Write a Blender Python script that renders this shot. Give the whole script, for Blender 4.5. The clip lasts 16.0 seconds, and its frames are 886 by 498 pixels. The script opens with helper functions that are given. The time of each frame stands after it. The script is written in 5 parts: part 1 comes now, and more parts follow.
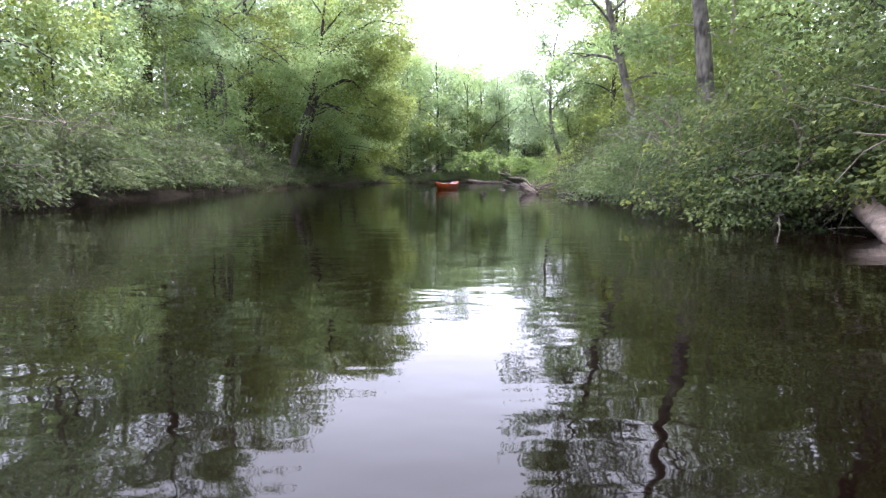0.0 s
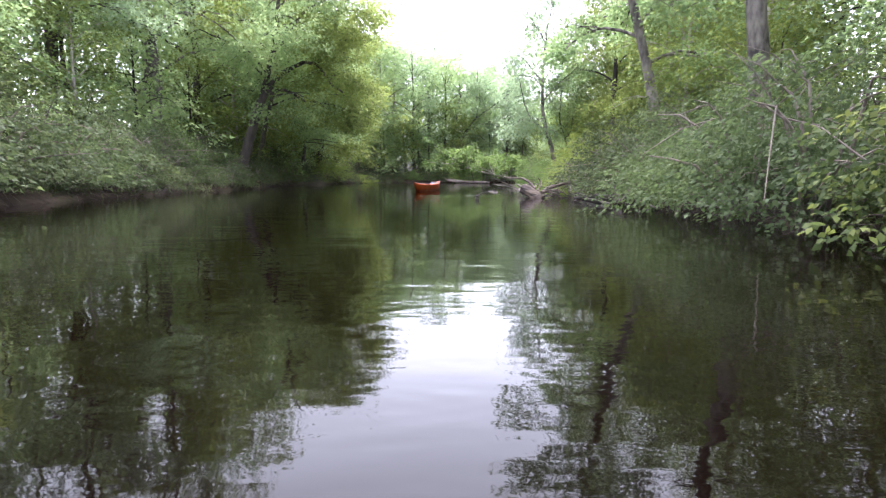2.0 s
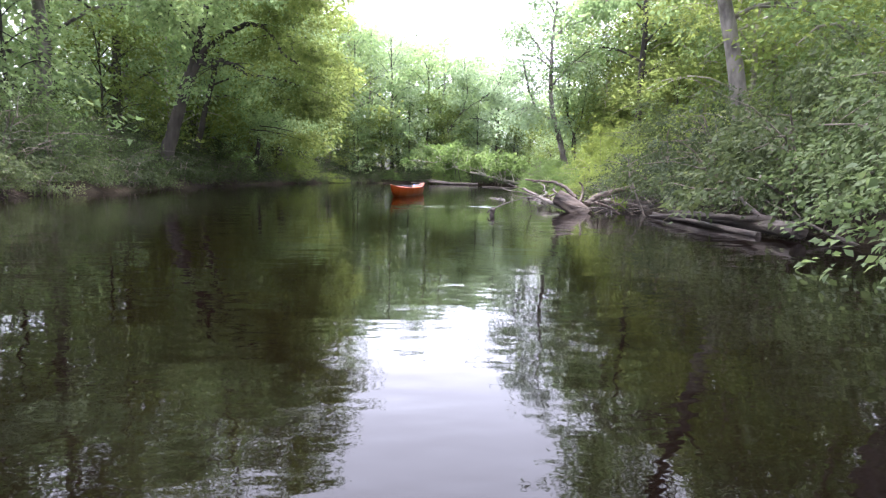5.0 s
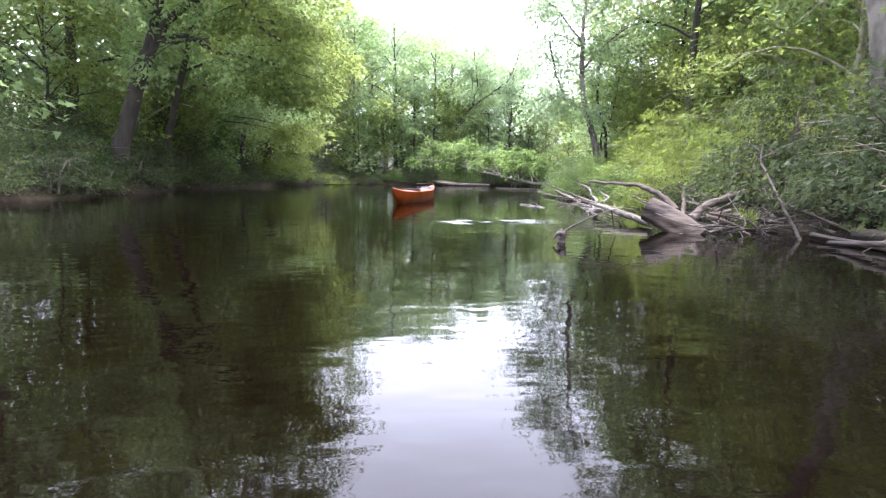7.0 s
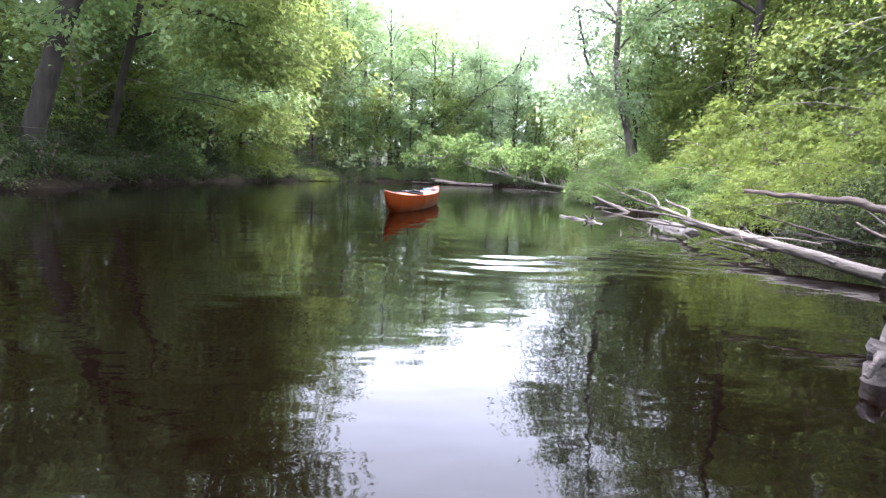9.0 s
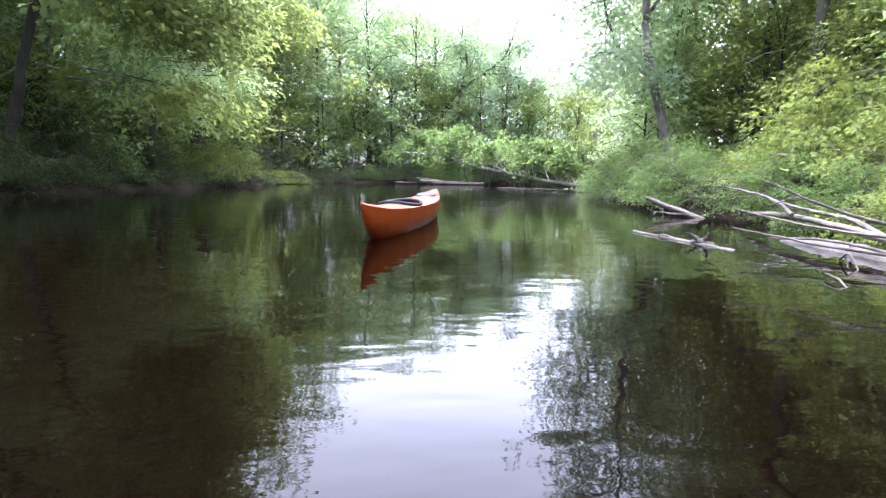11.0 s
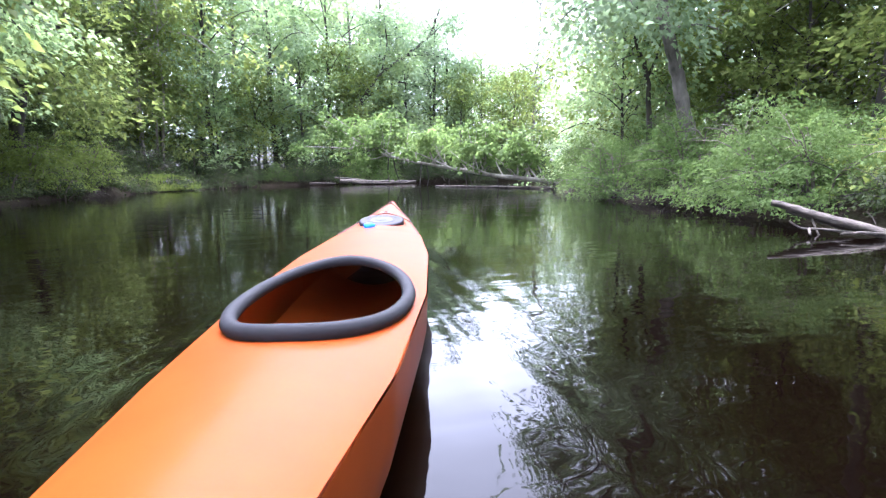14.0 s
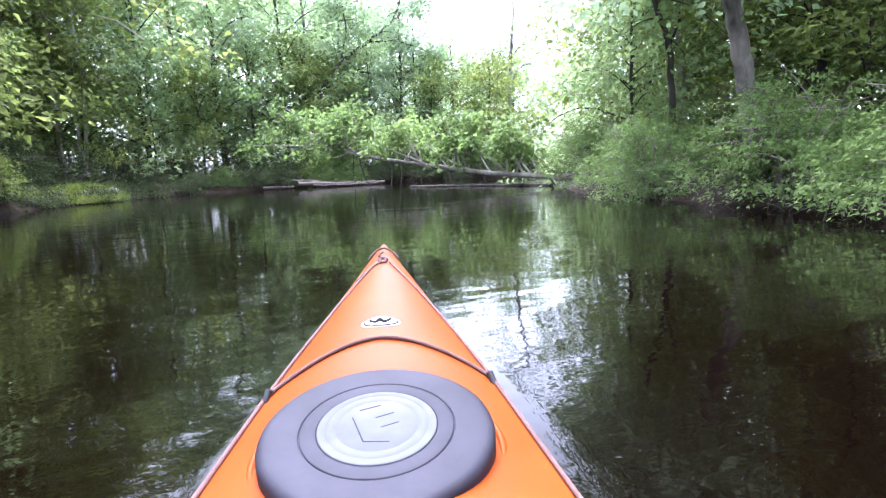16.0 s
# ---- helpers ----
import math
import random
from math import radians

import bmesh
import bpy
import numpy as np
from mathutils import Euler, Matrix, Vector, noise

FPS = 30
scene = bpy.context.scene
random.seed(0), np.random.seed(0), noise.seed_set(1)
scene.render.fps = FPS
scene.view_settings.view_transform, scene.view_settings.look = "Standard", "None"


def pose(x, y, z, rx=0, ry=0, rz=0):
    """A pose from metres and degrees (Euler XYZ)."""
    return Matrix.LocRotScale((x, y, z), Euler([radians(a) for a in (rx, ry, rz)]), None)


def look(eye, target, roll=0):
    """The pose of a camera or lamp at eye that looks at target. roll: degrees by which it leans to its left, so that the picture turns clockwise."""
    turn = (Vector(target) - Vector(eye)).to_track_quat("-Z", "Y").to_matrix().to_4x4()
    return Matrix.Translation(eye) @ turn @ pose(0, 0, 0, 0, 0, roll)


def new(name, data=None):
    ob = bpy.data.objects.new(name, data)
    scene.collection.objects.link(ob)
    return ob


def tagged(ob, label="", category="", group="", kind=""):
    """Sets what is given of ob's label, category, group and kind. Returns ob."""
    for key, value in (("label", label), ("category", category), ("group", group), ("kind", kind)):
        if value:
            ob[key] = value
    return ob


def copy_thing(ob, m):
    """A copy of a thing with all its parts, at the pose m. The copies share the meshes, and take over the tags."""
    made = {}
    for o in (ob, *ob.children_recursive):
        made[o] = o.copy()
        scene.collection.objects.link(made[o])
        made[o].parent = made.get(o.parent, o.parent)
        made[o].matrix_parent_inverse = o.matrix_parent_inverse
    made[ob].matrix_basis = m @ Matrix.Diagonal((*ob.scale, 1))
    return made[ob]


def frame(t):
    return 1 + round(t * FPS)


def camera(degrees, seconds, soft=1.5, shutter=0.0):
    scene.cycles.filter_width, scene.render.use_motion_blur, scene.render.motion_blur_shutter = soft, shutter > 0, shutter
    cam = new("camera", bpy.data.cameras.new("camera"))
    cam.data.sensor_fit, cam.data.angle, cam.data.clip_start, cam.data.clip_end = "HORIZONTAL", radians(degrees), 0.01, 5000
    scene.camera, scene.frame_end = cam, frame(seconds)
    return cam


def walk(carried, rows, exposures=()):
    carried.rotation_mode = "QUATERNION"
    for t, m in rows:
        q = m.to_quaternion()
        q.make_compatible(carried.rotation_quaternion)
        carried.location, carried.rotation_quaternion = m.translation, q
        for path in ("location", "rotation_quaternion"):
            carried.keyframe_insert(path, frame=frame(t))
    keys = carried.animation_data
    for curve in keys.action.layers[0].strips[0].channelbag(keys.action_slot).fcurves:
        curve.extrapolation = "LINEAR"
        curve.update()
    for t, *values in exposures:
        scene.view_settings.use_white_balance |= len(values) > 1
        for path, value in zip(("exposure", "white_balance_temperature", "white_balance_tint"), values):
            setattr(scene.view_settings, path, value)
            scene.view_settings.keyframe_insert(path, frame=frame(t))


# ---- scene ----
cam = camera(78.0, 16.0, soft=1.3)
EYE = 0.62
# seconds, x, y, yaw, pitch, roll
PATH_ROWS = [
    (0, 0.000, 0.000, -0.00, -7.56, -0.41),
    (0.5, -0.087, 1.120, -0.12, -7.60, -1.48),
    (1, -0.146, 2.207, -0.88, -7.39, -3.10),
    (1.5, -0.183, 3.268, -1.90, -7.53, -2.41),
    (2, -0.203, 4.306, -2.66, -7.62, -0.51),
    (2.5, -0.210, 5.324, -2.82, -7.67, -0.23),
    (3, -0.209, 6.326, -3.25, -7.52, -1.24),
    (3.5, -0.201, 7.314, -4.14, -7.49, -2.06),
    (4, -0.191, 8.290, -4.76, -7.57, -1.37),
    (6.5, -0.156, 13.039, -4.98, -7.50, -1.55),
    (7, -0.157, 13.966, -4.41, -7.53, -1.12),
    (7.5, -0.162, 14.887, -3.98, -7.51, -2.00),
    (8, -0.170, 15.800, -4.14, -7.43, -3.04),
    (8.5, -0.179, 16.705, -4.66, -7.65, -2.76),
    (11, -0.210, 21.075, -7.08, -7.82, -0.99),
    (11.5, -0.202, 21.912, -8.46, -7.95, 0.28),
    (12, -0.186, 22.734, -9.38, -7.93, 0.18),
    (12.5, -0.160, 23.539, -11.23, -7.82, -0.90),
    (13, -0.122, 24.328, -13.17, -7.84, -0.73),
    (13.5, -0.070, 25.099, -14.63, -7.97, 0.43),
    (14, -0.003, 25.853, -15.74, -8.16, 0.86),
    (14.5, 0.080, 26.587, -16.80, -8.12, -0.11),
    (15, 0.181, 27.303, -18.28, -8.11, -0.42),
    (15.5, 0.301, 28.000, -19.30, -8.44, 0.84),
    (16, 0.440, 28.679, -19.44, -8.52, 2.69),
]
walk(cam, [(t, pose(x, y, EYE, 90 + pitch, roll, yaw)) for t, x, y, yaw, pitch, roll in PATH_ROWS], exposures=[(0.0, 2.98, 5800, 24), (4.0, 3.18, 5800, 24), (8.5, 3.48, 5650, 23), (11.0, 3.55, 5450, 25), (13.0, 3.55, 5350, 26), (16.0, 3.56, 5300, 26)])

# ---- light: bright overcast ----
world = bpy.data.worlds.new("overcast_sky")
scene.world = world
world.use_nodes = True
wn, wl = world.node_tree.nodes, world.node_tree.links
sky = wn.new("ShaderNodeTexSky")
sky.sky_type = "NISHITA"
sky.sun_disc = False
sky.sun_elevation, sky.sun_rotation = radians(72), radians(0)
sky.dust_density, sky.air_density, sky.ozone_density = 6.0, 1.0, 1.0
pale = wn.new("ShaderNodeHueSaturation")
pale.inputs["Saturation"].default_value = 0.25
wl.new(sky.outputs[0], pale.inputs["Color"])
tcw, sep, grad, mul = wn.new("ShaderNodeTexCoord"), wn.new("ShaderNodeSeparateXYZ"), wn.new("ShaderNodeMapRange"), wn.new("ShaderNodeVectorMath")
wl.new(tcw.outputs["Generated"], sep.inputs[0])
wl.new(sep.outputs["Z"], grad.inputs["Value"])
grad.inputs["To Min"].default_value, grad.inputs["To Max"].default_value = 1.7, 1.0
mul.operation = "MULTIPLY"
wl.new(pale.outputs[0], mul.inputs[0])
wl.new(grad.outputs["Result"], mul.inputs[1])
wl.new(mul.outputs[0], wn["Background"].inputs["Color"])
wn["Background"].inputs["Strength"].default_value = 0.15
sun = new("sun", bpy.data.lights.new("sun", "SUN"))
sun.data.energy, sun.data.angle, sun.data.color = 0.3, radians(60), (1.0, 0.97, 0.92)
sun.matrix_world = look((0, 0, 40), (2, -13, 0))


# ---- materials ----
def material(name, rough=0.7):
    m = bpy.data.materials.new(name)
    m.use_nodes = True
    b = m.node_tree.nodes["Principled BSDF"]
    b.inputs["Roughness"].default_value = rough
    return m, m.node_tree.nodes, m.node_tree.links, b


def ramp(n, stops):
    r = n.new("ShaderNodeValToRGB")
    e = r.color_ramp.elements
    while len(e) < len(stops):
        e.new(0.5)
    for el, (at, c) in zip(e, stops):
        el.position, el.color = at, (*c, 1)
    return r


def noise_tex(n, l, scale, detail=4.0, coords="Object", stretch=None):
    tc = n.new("ShaderNodeTexCoord")
    tex = n.new("ShaderNodeTexNoise")
    tex.inputs["Scale"].default_value, tex.inputs["Detail"].default_value = scale, detail
    if stretch:
        mp = n.new("ShaderNodeMapping")
        mp.inputs["Scale"].default_value = stretch
        l.new(tc.outputs[coords], mp.inputs[0])
        l.new(mp.outputs[0], tex.inputs["Vector"])
    else:
        l.new(tc.outputs[coords], tex.inputs["Vector"])
    return tex


def bump(n, l, height, b, strength, distance):
    bp = n.new("ShaderNodeBump")
    bp.inputs["Strength"].default_value, bp.inputs["Distance"].default_value = strength, distance
    l.new(height, bp.inputs["Height"])
    l.new(bp.outputs[0], b.inputs["Normal"])
    return bp


def leaf_material(name, dark, mid, light, glow=0.5):
    """Thin leaves: each leaf has its own tone, branches and trees differ a little; light passes through."""
    m, n, l, b = material(name, 0.62)
    geo, info = n.new("ShaderNodeNewGeometry"), n.new("ShaderNodeObjectInfo")
    tex = noise_tex(n, l, 0.45, 2.0)
    mix = n.new("ShaderNodeMath")
    mix.operation = "MULTIPLY_ADD"
    l.new(geo.outputs["Random Per Island"], mix.inputs[0])
    mix.inputs[1].default_value = 0.38
    l.new(tex.outputs["Fac"], mix.inputs[2])
    add = n.new("ShaderNodeMath")
    add.operation = "MULTIPLY_ADD"
    l.new(info.outputs["Random"], add.inputs[0])
    add.inputs[1].default_value = 0.25
    l.new(mix.outputs[0], add.inputs[2])
    r = ramp(n, [(0.38, dark), (0.68, mid), (1.25, light)])
    r.color_ramp.elements[2].position = 1.0
    sub = n.new("ShaderNodeMath")
    sub.operation = "MULTIPLY"
    sub.inputs[1].default_value = 0.78
    l.new(add.outputs[0], sub.inputs[0])
    l.new(sub.outputs[0], r.inputs[0])
    l.new(r.outputs[0], b.inputs["Base Color"])
    b.inputs["Specular IOR Level"].default_value = 0.12
    tr = n.new("ShaderNodeBsdfTranslucent")
    hs = n.new("ShaderNodeHueSaturation")
    hs.inputs["Hue"].default_value, hs.inputs["Saturation"].default_value, hs.inputs["Value"].default_value = 0.49, 1.0, 2.15
    l.new(r.outputs[0], hs.inputs["Color"])
    l.new(hs.outputs[0], tr.inputs["Color"])
    ms = n.new("ShaderNodeMixShader")
    ms.inputs[0].default_value = glow
    l.new(b.outputs[0], ms.inputs[1])
    l.new(tr.outputs[0], ms.inputs[2])
    l.new(ms.outputs[0], n["Material Output"].inputs["Surface"])
    return m


LEAF_MAPLE = leaf_material("maple_leaf", (0.09709, 0.149, 0.0606), (0.1577, 0.22, 0.0896), (0.2128, 0.268, 0.119), 0.55)
LEAF_BIRCH = leaf_material("birch_leaf", (0.0747, 0.104, 0.0266), (0.118, 0.152, 0.0371), (0.154, 0.183, 0.0512), 0.55)
LEAF_OAK = leaf_material("oak_leaf", (0.1041, 0.154, 0.0833), (0.1642, 0.222, 0.119), (0.216, 0.271, 0.154), 0.55)
LEAF_SHRUB = leaf_material("shrub_leaf", (0.0178, 0.0266, 0.0104), (0.0414, 0.0562, 0.02), (0.0873, 0.105, 0.0385), 0.4)
LEAF_NEAR = leaf_material("glossy_shrub_leaf", (0.0138, 0.0241, 0.00774), (0.043, 0.0619, 0.0172), (0.129, 0.146, 0.0344), 0.4)
LEAF_FRESH = leaf_material("fresh_shrub_leaf", (0.0494, 0.0836, 0.023), (0.0805, 0.124, 0.0338), (0.111, 0.156, 0.0483), 0.48)
LEAF_YELLOW = leaf_material("spring_shrub_leaf", (0.0739, 0.102, 0.0207), (0.116, 0.152, 0.0306), (0.156, 0.192, 0.0482), 0.42)
LEAF_GREY = leaf_material("willow_leaf", (0.0319, 0.0502, 0.0182), (0.0532, 0.076, 0.0274), (0.0821, 0.105, 0.0418), 0.42)
NEEDLE = leaf_material("pine_needle", (0.02, 0.045, 0.018), (0.035, 0.07, 0.025), (0.06, 0.1, 0.035), 0.15)
GRASS = leaf_material("grass_blade", (0.0624, 0.1, 0.0183), (0.125, 0.17, 0.0305), (0.208, 0.23, 0.061), 0.25)


def bark_material(name, dark, light, scale=6.0, grain=(1, 1, 0.22)):
    m, n, l, b = material(name, 0.9)
    tex = noise_tex(n, l, scale, 6.0, stretch=grain)
    big = noise_tex(n, l, 1.1, 2.0)
    mx = n.new("ShaderNodeMath")
    mx.operation = "MULTIPLY_ADD"
    mx.inputs[1].default_value = 0.5
    l.new(big.outputs["Fac"], mx.inputs[0])
    sc = n.new("ShaderNodeMath")
    sc.operation = "MULTIPLY"
    sc.inputs[1].default_value = 0.55
    l.new(tex.outputs["Fac"], sc.inputs[0])
    l.new(sc.outputs[0], mx.inputs[2])
    r = ramp(n, [(0.4, dark), (0.64, light)])
    l.new(mx.outputs[0], r.inputs[0])
    l.new(r.outputs[0], b.inputs["Base Color"])
    bump(n, l, tex.outputs["Fac"], b, 1.0, 0.05)
    return m


BARK_DARK = bark_material("dark_wet_bark", (0.018, 0.0145, 0.0115), (0.06, 0.049, 0.038))
BARK_GREY = bark_material("grey_bark", (0.035, 0.03, 0.025), (0.21, 0.185, 0.158), 7.0, (1, 1, 0.4))
BARK_PALE = bark_material("pale_bark", (0.16, 0.14, 0.115), (0.36, 0.33, 0.28))
DRIFT = bark_material("bleached_driftwood", (0.028, 0.022, 0.017), (0.125, 0.103, 0.083), 14.0, (1, 0.2, 1))
LOG_WOOD = bark_material("stripped_brown_log", (0.014, 0.0095, 0.007), (0.092, 0.067, 0.05), 11.0, (0.25, 0.45, 1))
DRIFT_PALE = bark_material("pale_smooth_driftwood", (0.035, 0.03, 0.025), (0.115, 0.1, 0.085), 9.0, (1, 0.3, 1))
DRIFT_DARK = bark_material("soaked_driftwood", (0.014, 0.01, 0.008), (0.06, 0.046, 0.036), 12.0, (1, 0.2, 1))
TWIG = bark_material("bare_twig", (0.06, 0.048, 0.038), (0.17, 0.14, 0.11), 12.0)

SOIL, n, l, b = material("forest_floor", 0.95)
t1, t2 = noise_tex(n, l, 0.5, 4.0), noise_tex(n, l, 7.0, 6.0)
r1 = ramp(n, [(0.35, (0.01, 0.0075, 0.005)), (0.55, (0.027, 0.02, 0.013)), (0.72, (0.02, 0.028, 0.009))])
mixn = n.new("ShaderNodeMath")
mixn.operation = "MULTIPLY_ADD"
mixn.inputs[1].default_value = 0.4
l.new(t2.outputs["Fac"], mixn.inputs[0])
sc = n.new("ShaderNodeMath")
sc.operation = "MULTIPLY"
sc.inputs[1].default_value = 0.6
l.new(t1.outputs["Fac"], sc.inputs[0])
l.new(sc.outputs[0], mixn.inputs[2])
l.new(mixn.outputs[0], r1.inputs[0])
l.new(r1.outputs[0], b.inputs["Base Color"])
b.inputs["Specular IOR Level"].default_value = 0.08
bump(n, l, t2.outputs["Fac"], b, 0.9, 0.06)

WATER, n, l, b = material("dark_river_water", 0.028)
b.inputs["Base Color"].default_value = (0.0014, 0.0007, 0.0004, 1)
b.inputs["IOR"].default_value = 1.225
w1 = noise_tex(n, l, 1.6, 3.0, stretch=(0.7, 1.3, 1))
w2 = noise_tex(n, l, 9.0, 3.0, stretch=(0.8, 1.25, 1))
calm = noise_tex(n, l, 0.16, 2.0)
cr = ramp(n, [(0.4, (0.15, 0.15, 0.15)), (0.68, (1, 1, 1))])
l.new(calm.outputs["Fac"], cr.inputs[0])
fine = n.new("ShaderNodeMath")
fine.operation = "MULTIPLY"
l.new(w2.outputs["Fac"], fine.inputs[0])
l.new(cr.outputs[0], fine.inputs[1])
fa = n.new("ShaderNodeMath")
fa.operation = "MULTIPLY_ADD"
fa.inputs[1].default_value = 0.16
l.new(fine.outputs[0], fa.inputs[0])
l.new(w1.outputs["Fac"], fa.inputs[2])
bump(n, l, fa.outputs[0], b, 0.18, 0.05)


# ---- mesh building ----
class Shape:
    """Collects vertices and faces of one mesh."""

    def __init__(self):
        self.v, self.f, self.count = [], [], 0

    def add(self, verts, faces):
        self.v.append(np.asarray(verts, float))
        self.f += [tuple(i + self.count for i in face) for face in faces]
        self.count += len(verts)

    def tube(self, pts, radii, sides=7, rng=None, rough=0.0, caps=True):
        pts = np.asarray(pts, float)
        k = len(pts)
        tang = np.gradient(pts, axis=0)
        tang /= np.linalg.norm(tang, axis=1)[:, None] + 1e-9
        ref = np.array([0.0, 0.0, 1.0]) if abs(tang[0][2]) < 0.8 else np.array([1.0, 0.0, 0.0])
        a = np.linspace(0, 2 * np.pi, sides, endpoint=False)
        rings = []
        for i in range(k):
            u = np.cross(tang[i], ref)
            u /= np.linalg.norm(u) + 1e-9
            w = np.cross(tang[i], u)
            rr = radii[i] * (1 + (rng.uniform(-rough, rough, sides) if rng is not None and rough else 0))
            rings.append(pts[i] + np.outer(np.cos(a) * rr, u) + np.outer(np.sin(a) * rr, w))
        faces = [(i * sides + j, i * sides + (j + 1) % sides, (i + 1) * sides + (j + 1) % sides, (i + 1) * sides + j) for i in range(k - 1) for j in range(sides)]
        self.add(np.concatenate(rings), faces)
        if caps:
            self.add(rings[0], [tuple(range(sides))[::-1]])
            self.add(rings[-1], [tuple(range(sides))])

    def mesh(self, name, mat, smooth=True):
        me = bpy.data.meshes.new(name)
        me.from_pydata(np.concatenate(self.v).tolist(), [], self.f)
        me.materials.append(mat)
        if smooth:
            me.polygons.foreach_set("use_smooth", [True] * len(me.polygons))
        me.update()
        return me


def curve_pts(pts, k):
    """Smooths a few bend points into k points along a curve."""
    pts = np.asarray(pts, float)
    t = np.concatenate([[0], np.cumsum(np.linalg.norm(np.diff(pts, axis=0), axis=1))])
    u = np.linspace(0, t[-1], k)
    lin = np.stack([np.interp(u, t, pts[:, j]) for j in range(3)], 1)
    for _ in range(2):
        lin[1:-1] = (lin[:-2] + 2 * lin[1:-1] + lin[2:]) / 4
    return lin


def leaf_mesh(name, c, d, nrm, size, mat, width=0.66, small=False):
    """Folded leaf blades: base points c, directions d, upper sides nrm, lengths size; small ones are plain pointed blades."""
    d = d / (np.linalg.norm(d, axis=1)[:, None] + 1e-9)
    s = np.cross(d, nrm)
    s /= np.linalg.norm(s, axis=1)[:, None] + 1e-9
    up = np.cross(s, d)
    L = size[:, None]
    m = 3 if small else 4
    v = np.stack([c - s * L * width * 0.5, c + s * L * width * 0.5, c + d * L], 1) if small else np.stack([c, c + d * L * 0.45 + s * L * width * 0.5 + up * L * 0.1, c + d * L - up * L * 0.08, c + d * L * 0.45 - s * L * width * 0.5 + up * L * 0.1], 1)
    v = v.reshape(-1, 3)
    k = len(c)
    me = bpy.data.meshes.new(name)
    me.vertices.add(m * k)
    me.vertices.foreach_set("co", v.astype(np.float32).ravel())
    me.loops.add(m * k)
    me.loops.foreach_set("vertex_index", np.arange(m * k, dtype=np.int32))
    me.polygons.add(k)
    me.polygons.foreach_set("loop_start", np.arange(0, m * k, m, dtype=np.int32))
    me.polygons.foreach_set("loop_total", np.full(k, m, dtype=np.int32))
    me.materials.append(mat)
    me.update(calc_edges=True)
    return me


def spray_leaves(rng, centres, outs, per, radius, leaf, droop=0.25, thick=0.16):
    """Leaves of flat hanging sprays: a fan of per leaves round each centre."""
    k = len(centres)
    c = np.repeat(centres, per, 0)
    o = np.repeat(outs, per, 0)
    side = np.cross(o, [0, 0, 1.0])
    side /= np.linalg.norm(side, axis=1)[:, None] + 1e-9
    rad = np.repeat(rng.uniform(0.6, 1.25, k), per) * radius
    a, q = rng.uniform(0, 2 * np.pi, k * per), np.sqrt(rng.uniform(0, 1, k * per))
    x, y = np.cos(a) * q, np.sin(a) * q
    pos = c + o * (x * rad)[:, None] + side * (y * rad * 0.8)[:, None]
    pos[:, 2] += rng.normal(0, thick, k * per) * rad - droop * rad * q * q
    d = o * (0.6 + x)[:, None] + side * y[:, None] + rng.normal(0, 0.45, (k * per, 3))
    d[:, 2] -= droop + 0.15
    nrm = rng.normal(0, 0.55, (k * per, 3)) + [0, 0, 0.85] + o * 0.55
    return pos, d, nrm, leaf * rng.uniform(0.65, 1.3, k * per)


def part(name, me, parent, label="", kind=""):
    ob = new(name, me)
    ob.parent = parent
    return tagged(ob, label=label, kind=kind)


